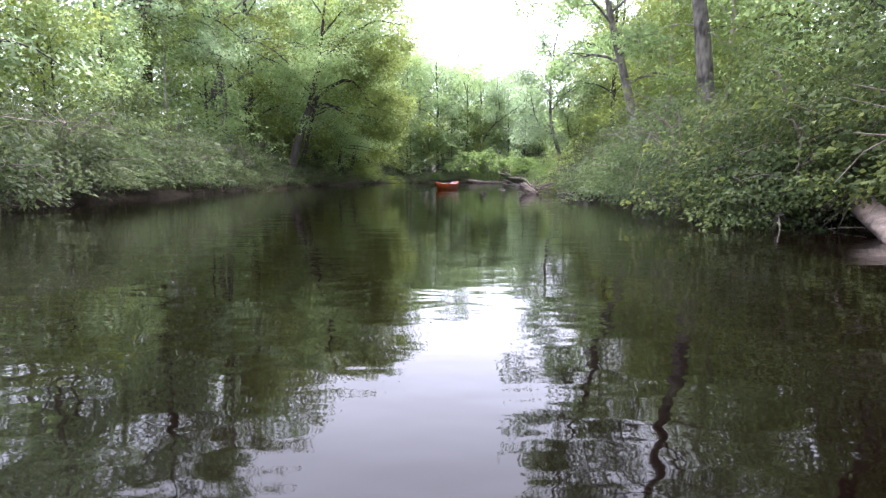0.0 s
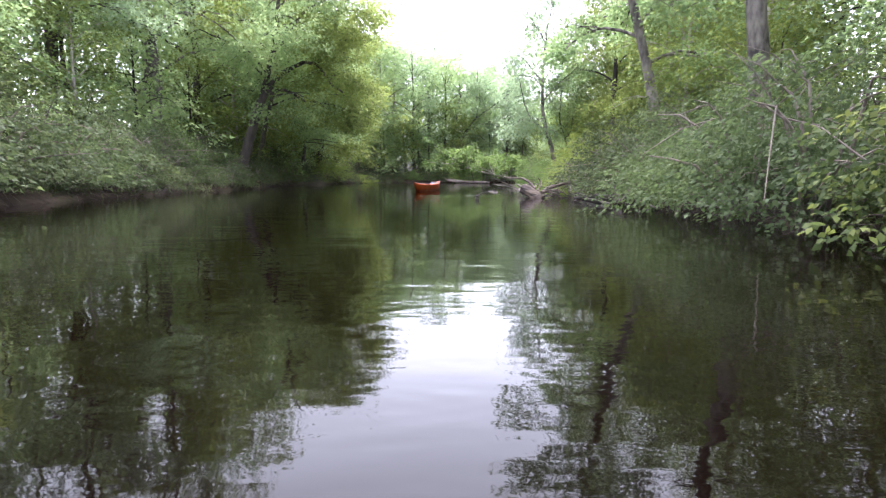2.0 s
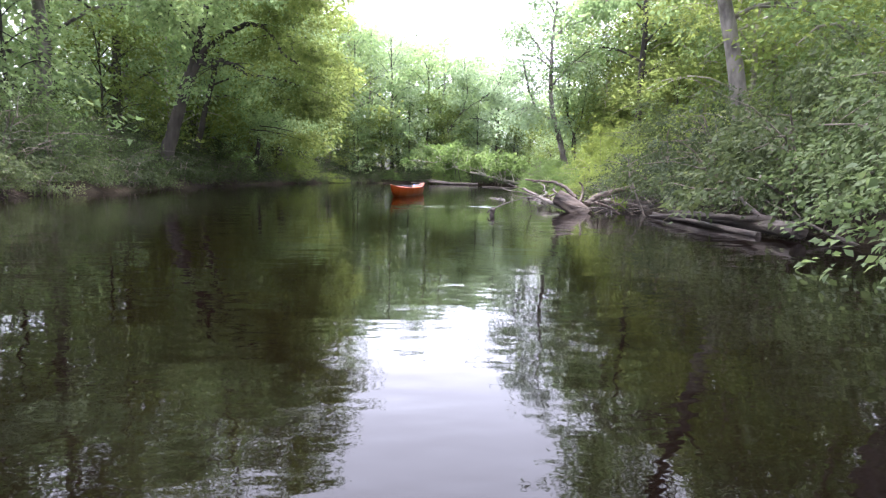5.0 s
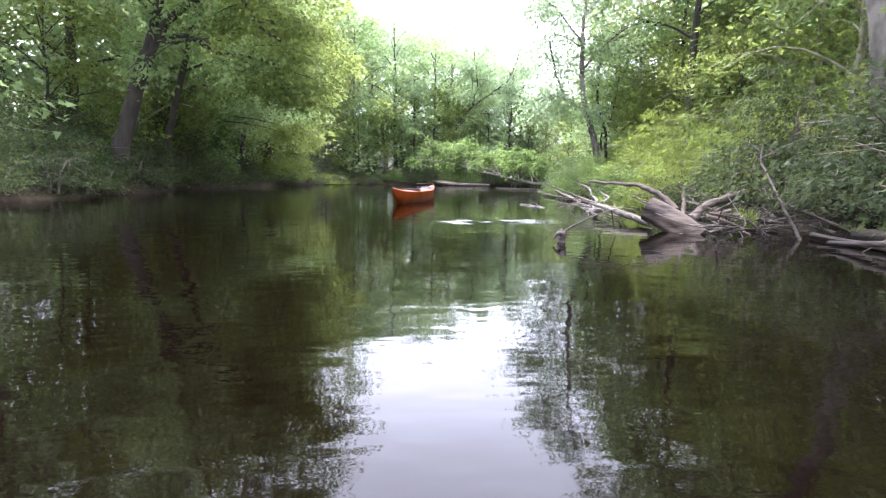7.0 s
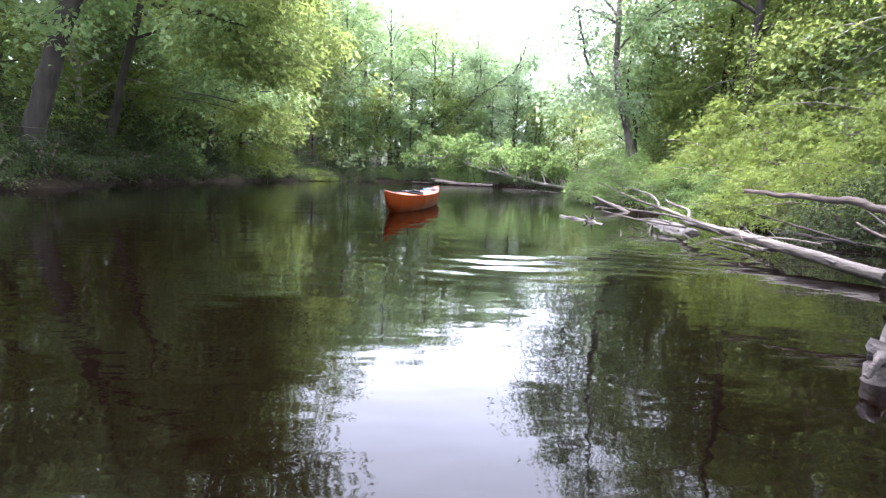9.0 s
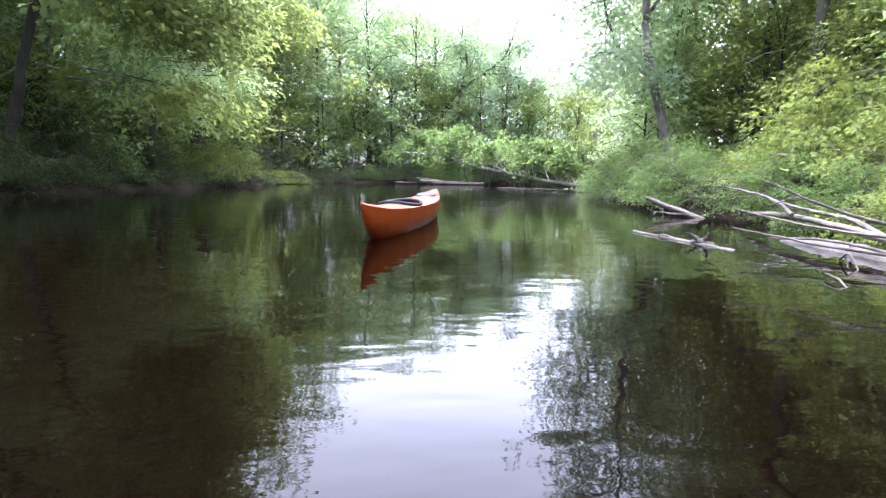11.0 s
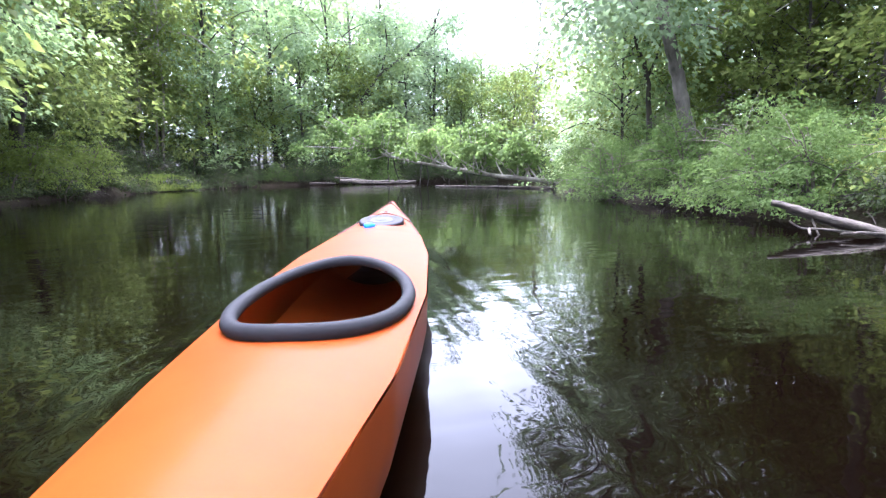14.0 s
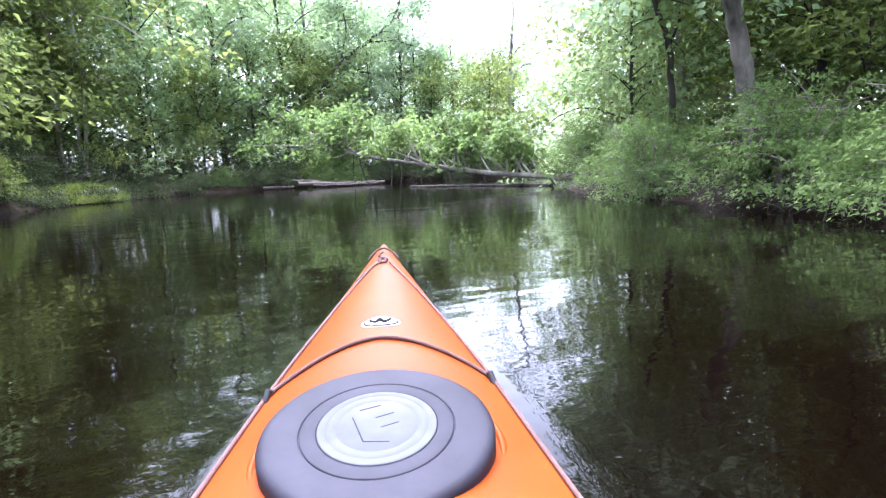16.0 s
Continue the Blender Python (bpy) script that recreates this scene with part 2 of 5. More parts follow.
def grow_tree(seed, H, r0, R, leaf, mat, bark, lo=0.3, lean=(0.0, 0.0), bias=(0.0, 0.0), limbs=15, branches=5, sprays=3, per=24, droop=0.25, curve=0.0,
              twigs=True, split=False, radius=0.55, name="tree", sweep=0.0, small=False):
    """A broadleaf tree standing at the origin, as an Empty with trunk, limbs and crown."""
    rng = np.random.default_rng(seed)
    root = new(name)
    z = np.linspace(0, 1, 11)
    wob = np.cumsum(rng.normal(0, 0.022 * H / 11 * 3, (11, 2)), 0)
    wob[0] = 0
    trunk = np.stack([lean[0] * H * z ** (1 + curve) + wob[:, 0], lean[1] * H * z ** (1 + curve) + wob[:, 1], H * 0.93 * z - 0.25], 1)
    rad = r0 * (1 - 0.86 * z) + 0.012
    rad[0] *= 1.55
    rad[1] *= 1.06
    ts = Shape()
    ts.tube(trunk if small else curve_pts(trunk, 31), rad if small else np.interp(np.linspace(0, 1, 31), z, rad), 8 if small else 10, rng, 0.07)
    at = lambda u: np.array([np.interp(u, z, trunk[:, k]) for k in range(3)])
    limb_shapes, cs, os_ = [], [], []
    for i in range(limbs):
        u = (i + rng.uniform(0.1, 0.9)) / limbs
        h = lo + (0.97 - lo) * u
        az = i * 2.399 + rng.uniform(-0.4, 0.4) + sweep
        od = np.array([np.cos(az), np.sin(az)])
        L = R * math.sqrt(1 - ((u - 0.4) / 0.63) ** 2) * rng.uniform(0.75, 1.15) * (1 + 0.65 * float(od @ np.array(bias)))
        L = max(L, 0.5)
        el = 0.15 + 0.75 * u + rng.uniform(-0.15, 0.2)
        s = np.linspace(0, 1, 6)
        p0 = at(h)
        out = s * L * np.cos(el)
        bendy = rng.normal(0, 0.06 * L)
        pl = np.stack([p0[0] + od[0] * out - od[1] * bendy * s * s, p0[1] + od[1] * out + od[0] * bendy * s * s,
                       p0[2] + s * L * np.sin(el) + 0.12 * L * np.sin(s * 3.1) - droop * L * s ** 3 * (1.15 - u)], 1)
        rr = np.interp(h, z, rad) * 0.4 * (1 - 0.87 * s) + 0.007
        sh = Shape()
        sh.tube(pl, rr, 4 if small else 6)
        for j in range(branches):
            q = rng.uniform(0.18, 1.0) if j else 1.0
            b0 = np.array([np.interp(q, s, pl[:, k]) for k in range(3)])
            az2 = az + rng.choice([-1, 1]) * rng.uniform(0.35, 1.1) * (0.4 if not j else 1)
            l2 = L * rng.uniform(0.22, 0.42) * (1.15 - 0.4 * q)
            o2 = np.array([np.cos(az2), np.sin(az2), rng.uniform(-0.15, 0.45)])
            s2 = np.linspace(0, 1, 4)
            bl = b0 + s2[:, None] * l2 * o2 - np.stack([0 * s2, 0 * s2, droop * 0.9 * l2 * s2 ** 2], 1)
            if twigs:
                sh.tube(bl, np.interp(q, s, rr) * 0.6 * (1 - 0.8 * s2) + 0.005, 4, caps=False)
            for w in range(sprays):
                e = rng.uniform(0.25, 1.05)
                cs.append(b0 + (bl[-1] - b0) * e + rng.normal(0, radius * 0.5, 3) * [1, 1, 0.7])
                os_.append([o2[0], o2[1], 0])
        limb_shapes.append(sh)
    cs, os_ = np.array(cs), np.array(os_)
    os_ += rng.normal(0, 0.35, os_.shape) * [1, 1, 0]
    os_ /= np.linalg.norm(os_, axis=1)[:, None] + 1e-9
    if not split:
        for sh in limb_shapes:
            ts.add(np.concatenate(sh.v), sh.f)
    part("trunk", ts.mesh("trunk", bark), root)
    if split:
        for sh in limb_shapes:
            part("limb", sh.mesh("limb", bark), root)
    part("crown", leaf_mesh("crown", *spray_leaves(rng, cs, os_, per, radius, leaf, droop, 0.34), mat, small=small), root)
    return root


def shaped_tree(seed, stems, leaf, mat, bark, name="tree"):
    """A tree whose trunk and limbs follow given bends: each stem is (points, first radius, last radius, side branches)."""
    rng = np.random.default_rng(seed)
    root = new(name)
    cs, os_ = [], []
    for i, (pts, ra, rb, side) in enumerate(stems):
        k = 7 * len(pts)
        c = curve_pts(pts, k)
        c[1:-1] += rng.normal(0, 0.012, (k - 2, 3))
        sh = Shape()
        rad = np.linspace(ra, rb, k)
        if not i:
            rad *= 1 + 0.7 * np.exp(-np.arange(k) / 3.0)
        sh.tube(c, rad, 12 if ra > 0.12 else 8, rng, 0.06)
        for j in range(side):
            q = rng.uniform(0.3, 1.0)
            b0 = c[int(q * (k - 1))]
            az, ln = rng.uniform(0, 6.28), rng.uniform(0.7, 1.7)
            o = np.array([math.cos(az), math.sin(az), rng.uniform(-0.2, 0.5)])
            t = np.linspace(0, 1, 5)[:, None]
            bl = b0 + t * ln * o - np.array([0, 0, 0.5]) * t * t * ln
            sh.tube(bl, np.linspace(max(rb, 0.018), 0.005, 5), 5, caps=False)
            for _ in range(7):
                cs.append(b0 + (bl[-1] - b0) * rng.uniform(0.2, 1.1) + rng.normal(0, 0.3, 3))
                a2 = az + rng.normal(0, 0.6)
                os_.append([math.cos(a2), math.sin(a2), 0])
        part("limb" if i else "trunk", sh.mesh("limb" if i else "trunk", bark), root)
    part("crown", leaf_mesh("crown", *spray_leaves(rng, np.array(cs), np.array(os_), 26, 0.6, leaf, 0.4, 0.34), mat), root)
    return root


def leaf_tiers(root, seed, centre, spread, tiers, sprays, per, leaf, mat, size=1.1, radius=0.5):
    """Hanging tiers of leaves that fill out the side of a crown, each tier with its twig."""
    rng = np.random.default_rng(seed)
    ts, cs, os_ = Shape(), [], []
    for i in range(tiers):
        d = rng.normal(0, 1, 3)
        d /= np.linalg.norm(d)
        c = np.array(centre) + d * np.array(spread) * rng.uniform(0.75, 1.05)
        out = np.array([d[0], d[1], 0]) / (math.hypot(d[0], d[1]) + 1e-6)
        s = np.linspace(0, 1, 5)[:, None]
        ts.tube(c - out * size * 1.6 + [0, 0, 0.3] + out * size * 2.2 * s - np.array([0, 0, 0.55]) * s ** 2, np.linspace(0.02, 0.005, 5), 4, caps=False)
        for _ in range(sprays):
            q = rng.normal(0, 0.5, 3) * [size, size, 0.3 * size]
            q[2] -= 0.18 * float(q @ out)
            cs.append(c + q)
            a = math.atan2(out[1], out[0]) + rng.normal(0, 0.6)
            os_.append([math.cos(a), math.sin(a), 0])
    part("branchwork", ts.mesh("branchwork", BARK_DARK), root)
    part("leaf_tier", leaf_mesh("leaf_tier", *spray_leaves(rng, np.array(cs), np.array(os_), per, radius, leaf, 0.4, 0.3), mat), root)


def grow_pine(seed, H, r0, R, lo=0.35, whorls=16, name="pine_tree"):
    rng = np.random.default_rng(seed)
    root = new(name)
    ts = Shape()
    z = np.linspace(0, 1, 8)
    ts.tube(np.stack([0.02 * H * np.sin(z * 3), 0 * z, H * z - 0.2], 1), r0 * (1 - 0.9 * z) + 0.01, 9, rng, 0.05)
    cs, os_ = [], []
    for i in range(whorls):
        u = i / (whorls - 1)
        for a in range(5):
            az = a * 1.256 + i * 0.7 + rng.uniform(-0.3, 0.3)
            L = R * (1.05 - 0.9 * u) * rng.uniform(0.6, 1.1)
            o = np.array([np.cos(az), np.sin(az), 0.05 + 0.3 * u])
            p0 = np.array([0.02 * H * np.sin((lo + (1 - lo) * u) * 3), 0, H * (lo + (0.97 - lo) * u)])
            ts.tube([p0, p0 + o * L * 0.6, p0 + o * L + [0, 0, 0.1 * L]], [0.04, 0.025, 0.008], 4, caps=False)
            for e in np.linspace(0.35, 1.0, 5):
                cs.append(p0 + o * L * e + rng.normal(0, 0.12, 3))
                os_.append([o[0], o[1], 0])
    part("trunk", ts.mesh("trunk", BARK_DARK), root)
    part("crown", leaf_mesh("crown", *spray_leaves(rng, np.array(cs), np.array(os_), 16, 0.45, 0.24, 0.05), NEEDLE, 0.14), root)
    return root


def grow_shrub(seed, rx, ry, h, leaf, mat, n=150, per=18, name="shrub", radius=0.3, lift=0.0, bare=0.25, wood=None, stems=11, small=False):
    """A broad many-stemmed shrub: arching stems, leaf sprays on an uneven mound, hanging towards the water."""
    rng = np.random.default_rng(seed)
    root = new(name)
    st = Shape()
    for i in range(stems):
        az = i * 2.399 + rng.uniform(-0.5, 0.5)
        q = rng.uniform(0.35, 1.0)
        end = np.array([np.cos(az) * rx * q, np.sin(az) * ry * q, lift + h * (1.05 - 0.75 * q * q) * rng.uniform(0.7, 1.05)])
        b0 = np.array([np.cos(az) * rx * 0.12, np.sin(az) * ry * 0.12, -0.1])
        s = np.linspace(0, 1, 6)[:, None]
        pl = b0 * (1 - s) ** 2 + 2 * s * (1 - s) * np.array([end[0] * 0.35, end[1] * 0.35, end[2] * 1.05]) + s ** 2 * end
        st.tube(pl + rng.normal(0, 0.02, pl.shape), 0.022 * (1.1 - s[:, 0]) + 0.004, 5, caps=False)
        for j in range(3):
            q2 = rng.uniform(0.3, 0.95)
            k = int(q2 * 5)
            e2 = pl[k] + rng.normal(0, 0.3, 3) * [rx, ry, h * 0.6]
            st.tube([pl[k], (pl[k] + e2) / 2 + [0, 0, 0.08], e2], [0.009, 0.007, 0.003], 4, caps=False)
    lob = rng.uniform(-1, 1, (9, 3)) * [rx * 0.75, ry * 0.75, h * 0.3]
    cs, os_ = [], []
    for i in range(n):
        az, cz = rng.uniform(0, 2 * np.pi), rng.uniform(0.02, 1) ** 0.85
        sh = 1 - bare * rng.uniform(0, 1) ** 1.5 * 2.2
        bulge = 1 + 0.22 * np.sin(az * 3 + seed) + 0.16 * np.sin(az * 5 + 2 * seed + cz * 4)
        rr = np.sqrt(max(0.0, 1 - cz * cz)) * sh * bulge
        rr = rr * 0.75 + 0.25 * (1 - cz)
        cs.append([np.cos(az) * rx * rr, np.sin(az) * ry * rr, lift + 0.12 + h * cz * sh * (0.9 + 0.25 * np.sin(az * 2 + seed * 1.7))])
        os_.append([np.cos(az), np.sin(az), 0])
    part("branchwork", st.mesh("branchwork", wood or TWIG), root)
    part("foliage", leaf_mesh("foliage", *spray_leaves(rng, np.array(cs), np.array(os_), per, radius, leaf, 0.4), mat, small=small), root)
    return root


def place(ob, x, y, z=0.0, turn=0.0, size=1.0):
    ob.matrix_basis = pose(x, y, z, 0, 0, turn) @ Matrix.Scale(size, 4)
    return ob


def copy_at(ob, x, y, z=0.0, turn=0.0, size=1.0):
    c = copy_thing(ob, pose(x, y, z, 0, 0, turn))
    c.scale = (size, size, size)
    return c


# where the kayak floats, and its heading
KAYAK_X, KAYAK_Y, KAYAK_TURN = 0.405, 28.67, -13.8


# ---- the ground and the river ----
RIGHT = [(5.2, -80), (5.1, 5), (4.9, 8), (4.7, 11), (5.1, 15), (5.3, 18), (4.9, 21), (5.6, 24), (5.7, 27), (5.2, 29.5), (5.6, 32), (6.1, 35), (7.2, 39), (8.6, 41.5), (12, 43.5), (22, 45), (80, 46)]
LEFT = [(-7.8, -80), (-7.7, 9), (-8.0, 15), (-7.7, 22), (-7.5, 28), (-7.4, 33), (-6.8, 39), (-5.6, 44), (-4.3, 47.5), (-3, 50.6), (-1, 53.2), (2, 54.5), (6, 54.6), (12, 54), (22, 55), (80, 57)]


def side_distance(pts, line, sign):
    best, val = np.full(len(pts), 1e9), np.zeros(len(pts))
    for (ax, ay), (bx, by) in zip(line[:-1], line[1:]):
        e = np.array([bx - ax, by - ay])
        q = pts - [ax, ay]
        k = np.clip(q @ e / (e @ e), 0, 1)
        dd = q - k[:, None] * e
        dist = np.hypot(dd[:, 0], dd[:, 1])
        s = np.sign(e[0] * q[:, 1] - e[1] * q[:, 0])
        near = dist < best
        best[near], val[near] = dist[near], (dist * s * sign)[near]
    return val


def ground_height(pts):
    """Height of the land: a river bed, a short steep earth bank, then gently rising forest floor."""
    pts = np.atleast_2d(np.asarray(pts, float))
    wig = 0.25 * np.sin(pts[:, 1] * 1.3) + 0.2 * np.sin(pts[:, 1] * 0.47 + 1) + 0.2 * np.sin(pts[:, 0] * 0.9 + 2)
    dl = np.maximum(side_distance(pts, RIGHT, -1), side_distance(pts, LEFT, 1)) + wig * 0.5
    t = np.clip(dl / 0.5, 0, 1)
    h = np.where(dl > 0, 0.26 * t * t * (3 - 2 * t) + 0.022 * np.clip(dl, 0, 40), np.maximum(-1.0, dl * 0.8))
    return h + np.where(dl > 0.3, 0.05 * np.sin(pts[:, 0] * 2.1 + pts[:, 1]) + 0.05 * np.sin(pts[:, 1] * 1.7), 0)


def land_distance(x, y):
    q = np.array([[x, y]], float)
    return float(np.maximum(side_distance(q, RIGHT, -1), side_distance(q, LEFT, 1))[0])


def gz(x, y):
    return float(ground_height([[x, y]])[0])


gx = np.concatenate([[-2500, -600, -160, -70], np.arange(-45, 50.1, 0.5), [70, 160, 600, 2500]])
gy = np.concatenate([[-2500, -600, -160, -60], np.arange(-30, 90.1, 0.5), [110, 170, 600, 2500]])
GX, GY = np.meshgrid(gx, gy)
flat = np.stack([GX.ravel(), GY.ravel()], 1)
gs = Shape()
w_ = len(gx)
gs.add(np.column_stack([flat, ground_height(flat)]), [(j * w_ + i, j * w_ + i + 1, (j + 1) * w_ + i + 1, (j + 1) * w_ + i) for j in range(len(gy) - 1) for i in range(w_ - 1)])
tagged(new("ground", gs.mesh("ground", SOIL)), "brown leaf-littered forest floor and earth river banks", "ground", kind="structure")
ws = Shape()
wx = np.concatenate([[-90, -30, -12], np.arange(-1.6, 3.6, 0.05), [5, 12, 30, 90]])
wy = np.concatenate([[-95, -30, 0, 10, 18], np.arange(19.0, 24.0, 0.05), np.arange(24.1, 31.5, 0.07), [34, 45, 60, 95]])
WX, WY = np.meshgrid(wx, wy)


def ripple_height(x, y):
    """A riffle where the current runs round the sunken branch, and the wake along the kayak."""
    band = np.exp(-((y - 21.6 - 0.25 * (x - 1.0)) / 0.5) ** 2 - ((x - 1.2) / 1.3) ** 2)
    fleck = 0.5 + 0.5 * np.sin(x * 7.1 + 3 * np.sin(y * 2.3)) * np.sin(y * 5.3 + x * 2)
    h = 0.014 * band * fleck * np.sin(y * 22 + 2.2 * np.sin(x * 3.1) + x * 3)
    a = radians(-KAYAK_TURN)
    u, v = (x - KAYAK_X) * math.cos(a) - (y - KAYAK_Y) * math.sin(a), (x - KAYAK_X) * math.sin(a) + (y - KAYAK_Y) * math.cos(a)
    off = np.abs(u) - 0.16 * np.clip(1.9 - v, 0, 9) - 0.04
    return h + 0.006 * np.exp(-(off / 0.28) ** 2) * np.clip((1.95 - v) / 0.5, 0, 1) * np.clip((v + 2.4) / 2, 0, 1) * np.sin(off * 34)


n_ = len(wx)
ws.add(np.column_stack([WX.ravel(), WY.ravel(), ripple_height(WX.ravel(), WY.ravel())]),
       [(j * n_ + i, j * n_ + i + 1, (j + 1) * n_ + i + 1, (j + 1) * n_ + i) for j in range(len(wy) - 1) for i in range(n_ - 1)])
tagged(new("water", ws.mesh("water", WATER, True)), "still dark tea-brown river water mirroring the trees", "water", kind="structure")

# ---- trees: the ones that stand out ----
TREES = "riverside trees"
rnd0 = (-0.03, 0.02, 0.05, -0.01)
lean_maple = place(shaped_tree(11, [
    ([(0, 0, -0.2), (0.5, 0.05, 1.6), (1.0, 0, 3.1), (1.25, 0, 3.75)], 0.25, 0.2, 0),
    ([(1.15, 0, 3.4), (1.45, 0, 4.5), (1.85, 0.1, 6.0), (2.2, 0.3, 9.0), (2.6, 0.4, 12.0)], 0.15, 0.03, 6),
    ([(1.2, 0, 3.6), (1.85, 0, 4.7), (2.6, -0.1, 5.2), (3.4, -0.2, 5.55), (4.0, -0.3, 5.4), (4.6, -0.4, 4.5), (5.2, -0.5, 4.1)], 0.15, 0.03, 4),
    ([(1.5, 0, 4.05), (2.1, 0, 4.28), (2.6, -0.2, 4.2), (3.3, -0.4, 3.75), (4.2, -0.6, 3.65), (5.4, -1.0, 3.3)], 0.085, 0.02, 3),
    ([(1.6, 0, 4.1), (2.2, -0.3, 4.0), (3.0, -0.8, 4.05), (3.9, -1.4, 3.6)], 0.05, 0.015, 3),
    ([(1.85, 0.1, 6.0), (3.5, -0.4, 7.8), (5.2, -0.6, 8.6), (6.6, -0.8, 8.3)], 0.08, 0.02, 10),
    ([(2.1, 0.2, 8.0), (4.3, -0.3, 10.2), (6.0, -0.5, 10.8)], 0.06, 0.02, 9),
    ([(1.5, 0, 4.8), (0.2, -0.6, 6.2), (-1.3, -0.8, 6.8)], 0.06, 0.02, 8),
    ([(2.2, 0.3, 9.0), (0.9, 0.6, 10.8), (-0.5, 0.8, 11.6)], 0.05, 0.02, 8),
    ([(1.8, 0, 5.6), (2.6, 1.8, 6.9), (3.4, 3.2, 7.5)], 0.06, 0.02, 9),
    ([(1.8, 0, 5.6), (2.7, -1.6, 6.6), (3.8, -3.2, 6.7)], 0.06, 0.02, 9),
    ([(1.6, 0, 5.0), (1.0, -1.4, 5.9), (0.2, -2.9, 6.6)], 0.05, 0.015, 6),
], 0.14, LEAF_MAPLE, BARK_DARK), -8.85, 31.3, gz(-8.85, 31.3))
leaf_tiers(lean_maple, 71, (4.7, 0.6, 4.2), (1.3, 2.3, 2.9), 34, 18, 27, 0.125, LEAF_BIRCH)
leaf_tiers(lean_maple, 72, (4.4, 0.4, 8.6), (2.6, 2.8, 2.6), 26, 16, 27, 0.13, LEAF_BIRCH)
tagged(lean_maple, "dark-barked maple leaning from the bank far over the river", "tree", TREES)
twin = place(grow_tree(12, 11.5, 0.15, 3.8, 0.11, LEAF_MAPLE, BARK_DARK, lo=0.4, lean=(0.25, 0.0), bias=(0.5, 0.2), limbs=17, branches=7, sprays=6, per=36, droop=0.4, split=True,
                       radius=0.6), -9.75, 36.2, gz(-9.75, 36.2))
leaf_tiers(twin, 73, (4.4, 0.6, 4.4), (1.3, 2.2, 3.0), 28, 16, 30, 0.11, LEAF_MAPLE)
tagged(twin, "slim dark maple leaning over the water beside a larger one", "tree", TREES)
bank_tree = place(grow_tree(13, 9.0, 0.11, 3.0, 0.14, LEAF_BIRCH, BARK_DARK, lo=0.33, lean=(0.03, 0), bias=(0.4, -0.2), limbs=15, branches=6, sprays=5, per=26, droop=0.4, split=True),
                  -7.9, 41.0, gz(-7.9, 41.0))
tagged(bank_tree, "thin upright tree at the water's edge in light leaf", "tree", TREES)
dark_pole = place(shaped_tree(14, [
    ([(0, 0, -0.2), (0.12, 0, 1.5), (0.55, 0, 3.6), (0.95, 0, 5.2), (1.4, 0, 8.0), (1.6, 0, 11.5)], 0.19, 0.03, 7),
    ([(0.85, 0, 4.75), (1.4, 0, 4.4), (1.9, -0.1, 4.1), (2.25, -0.1, 4.2), (2.8, -0.2, 4.6)], 0.06, 0.015, 3),
    ([(0.5, 0, 3.4), (-0.4, -0.7, 3.6), (-1.4, -1.0, 3.0)], 0.04, 0.012, 5),
    ([(0.6, 0, 3.9), (1.3, -0.8, 3.5), (2.1, -1.2, 2.6)], 0.04, 0.012, 6),
    ([(1.0, 0, 5.6), (2.4, -0.3, 6.6), (3.8, -0.5, 6.4)], 0.06, 0.015, 9),
    ([(1.0, 0, 5.8), (-0.2, -0.4, 7.0), (-1.6, -0.6, 7.0)], 0.05, 0.015, 8),
    ([(1.4, 0, 8.0), (2.8, -0.2, 9.4), (4.2, -0.3, 9.6)], 0.05, 0.015, 9),
    ([(1.4, 0, 8.2), (0.2, 0.3, 9.8), (-1.0, 0.4, 10.3)], 0.05, 0.015, 8),
    ([(1.2, 0, 6.8), (1.8, 1.4, 8.0), (2.4, 2.6, 8.2)], 0.05, 0.015, 8),
    ([(1.2, 0, 7.0), (1.7, -1.5, 7.8), (2.2, -2.8, 7.6)], 0.05, 0.015, 8),
], 0.15, LEAF_BIRCH, BARK_DARK), -7.25, 43.8, gz(-7.25, 43.8))
tagged(dark_pole, "dark trunk with one crooked limb and hanging leaves", "tree", TREES)
big_grey = place(grow_tree(21, 19.0, 0.3, 4.6, 0.14, LEAF_OAK, BARK_GREY, lo=0.42, lean=(-0.1, 0.03), limbs=18, branches=6, sprays=5, per=27, split=True), 9.3, 18.4, gz(9.3, 18.4))
tagged(big_grey, "tall grey-barked oak with a thick bare lower trunk", "tree", TREES)
slant = place(grow_tree(22, 15.0, 0.2, 3.6, 0.14, LEAF_MAPLE, BARK_GREY, lo=0.3, lean=(-0.27, 0.0), bias=(0.1, 0), limbs=18, branches=7, sprays=5, per=27, split=True), 8.65, 23.0, gz(8.65, 23.0))
tagged(slant, "slanting grey tree in fresh pale-green leaf", "tree", TREES)
near_dark = place(grow_tree(23, 14.0, 0.24, 4.8, 0.14, LEAF_OAK, BARK_DARK, lo=0.45, lean=(-0.32, 0.0), bias=(-0.5, 0.1), limbs=18, branches=6, sprays=5, per=27, split=True), 10.3, 11.0, gz(10.3, 11.0))
tagged(near_dark, "dark trunk leaning steeply towards the river", "tree", TREES)
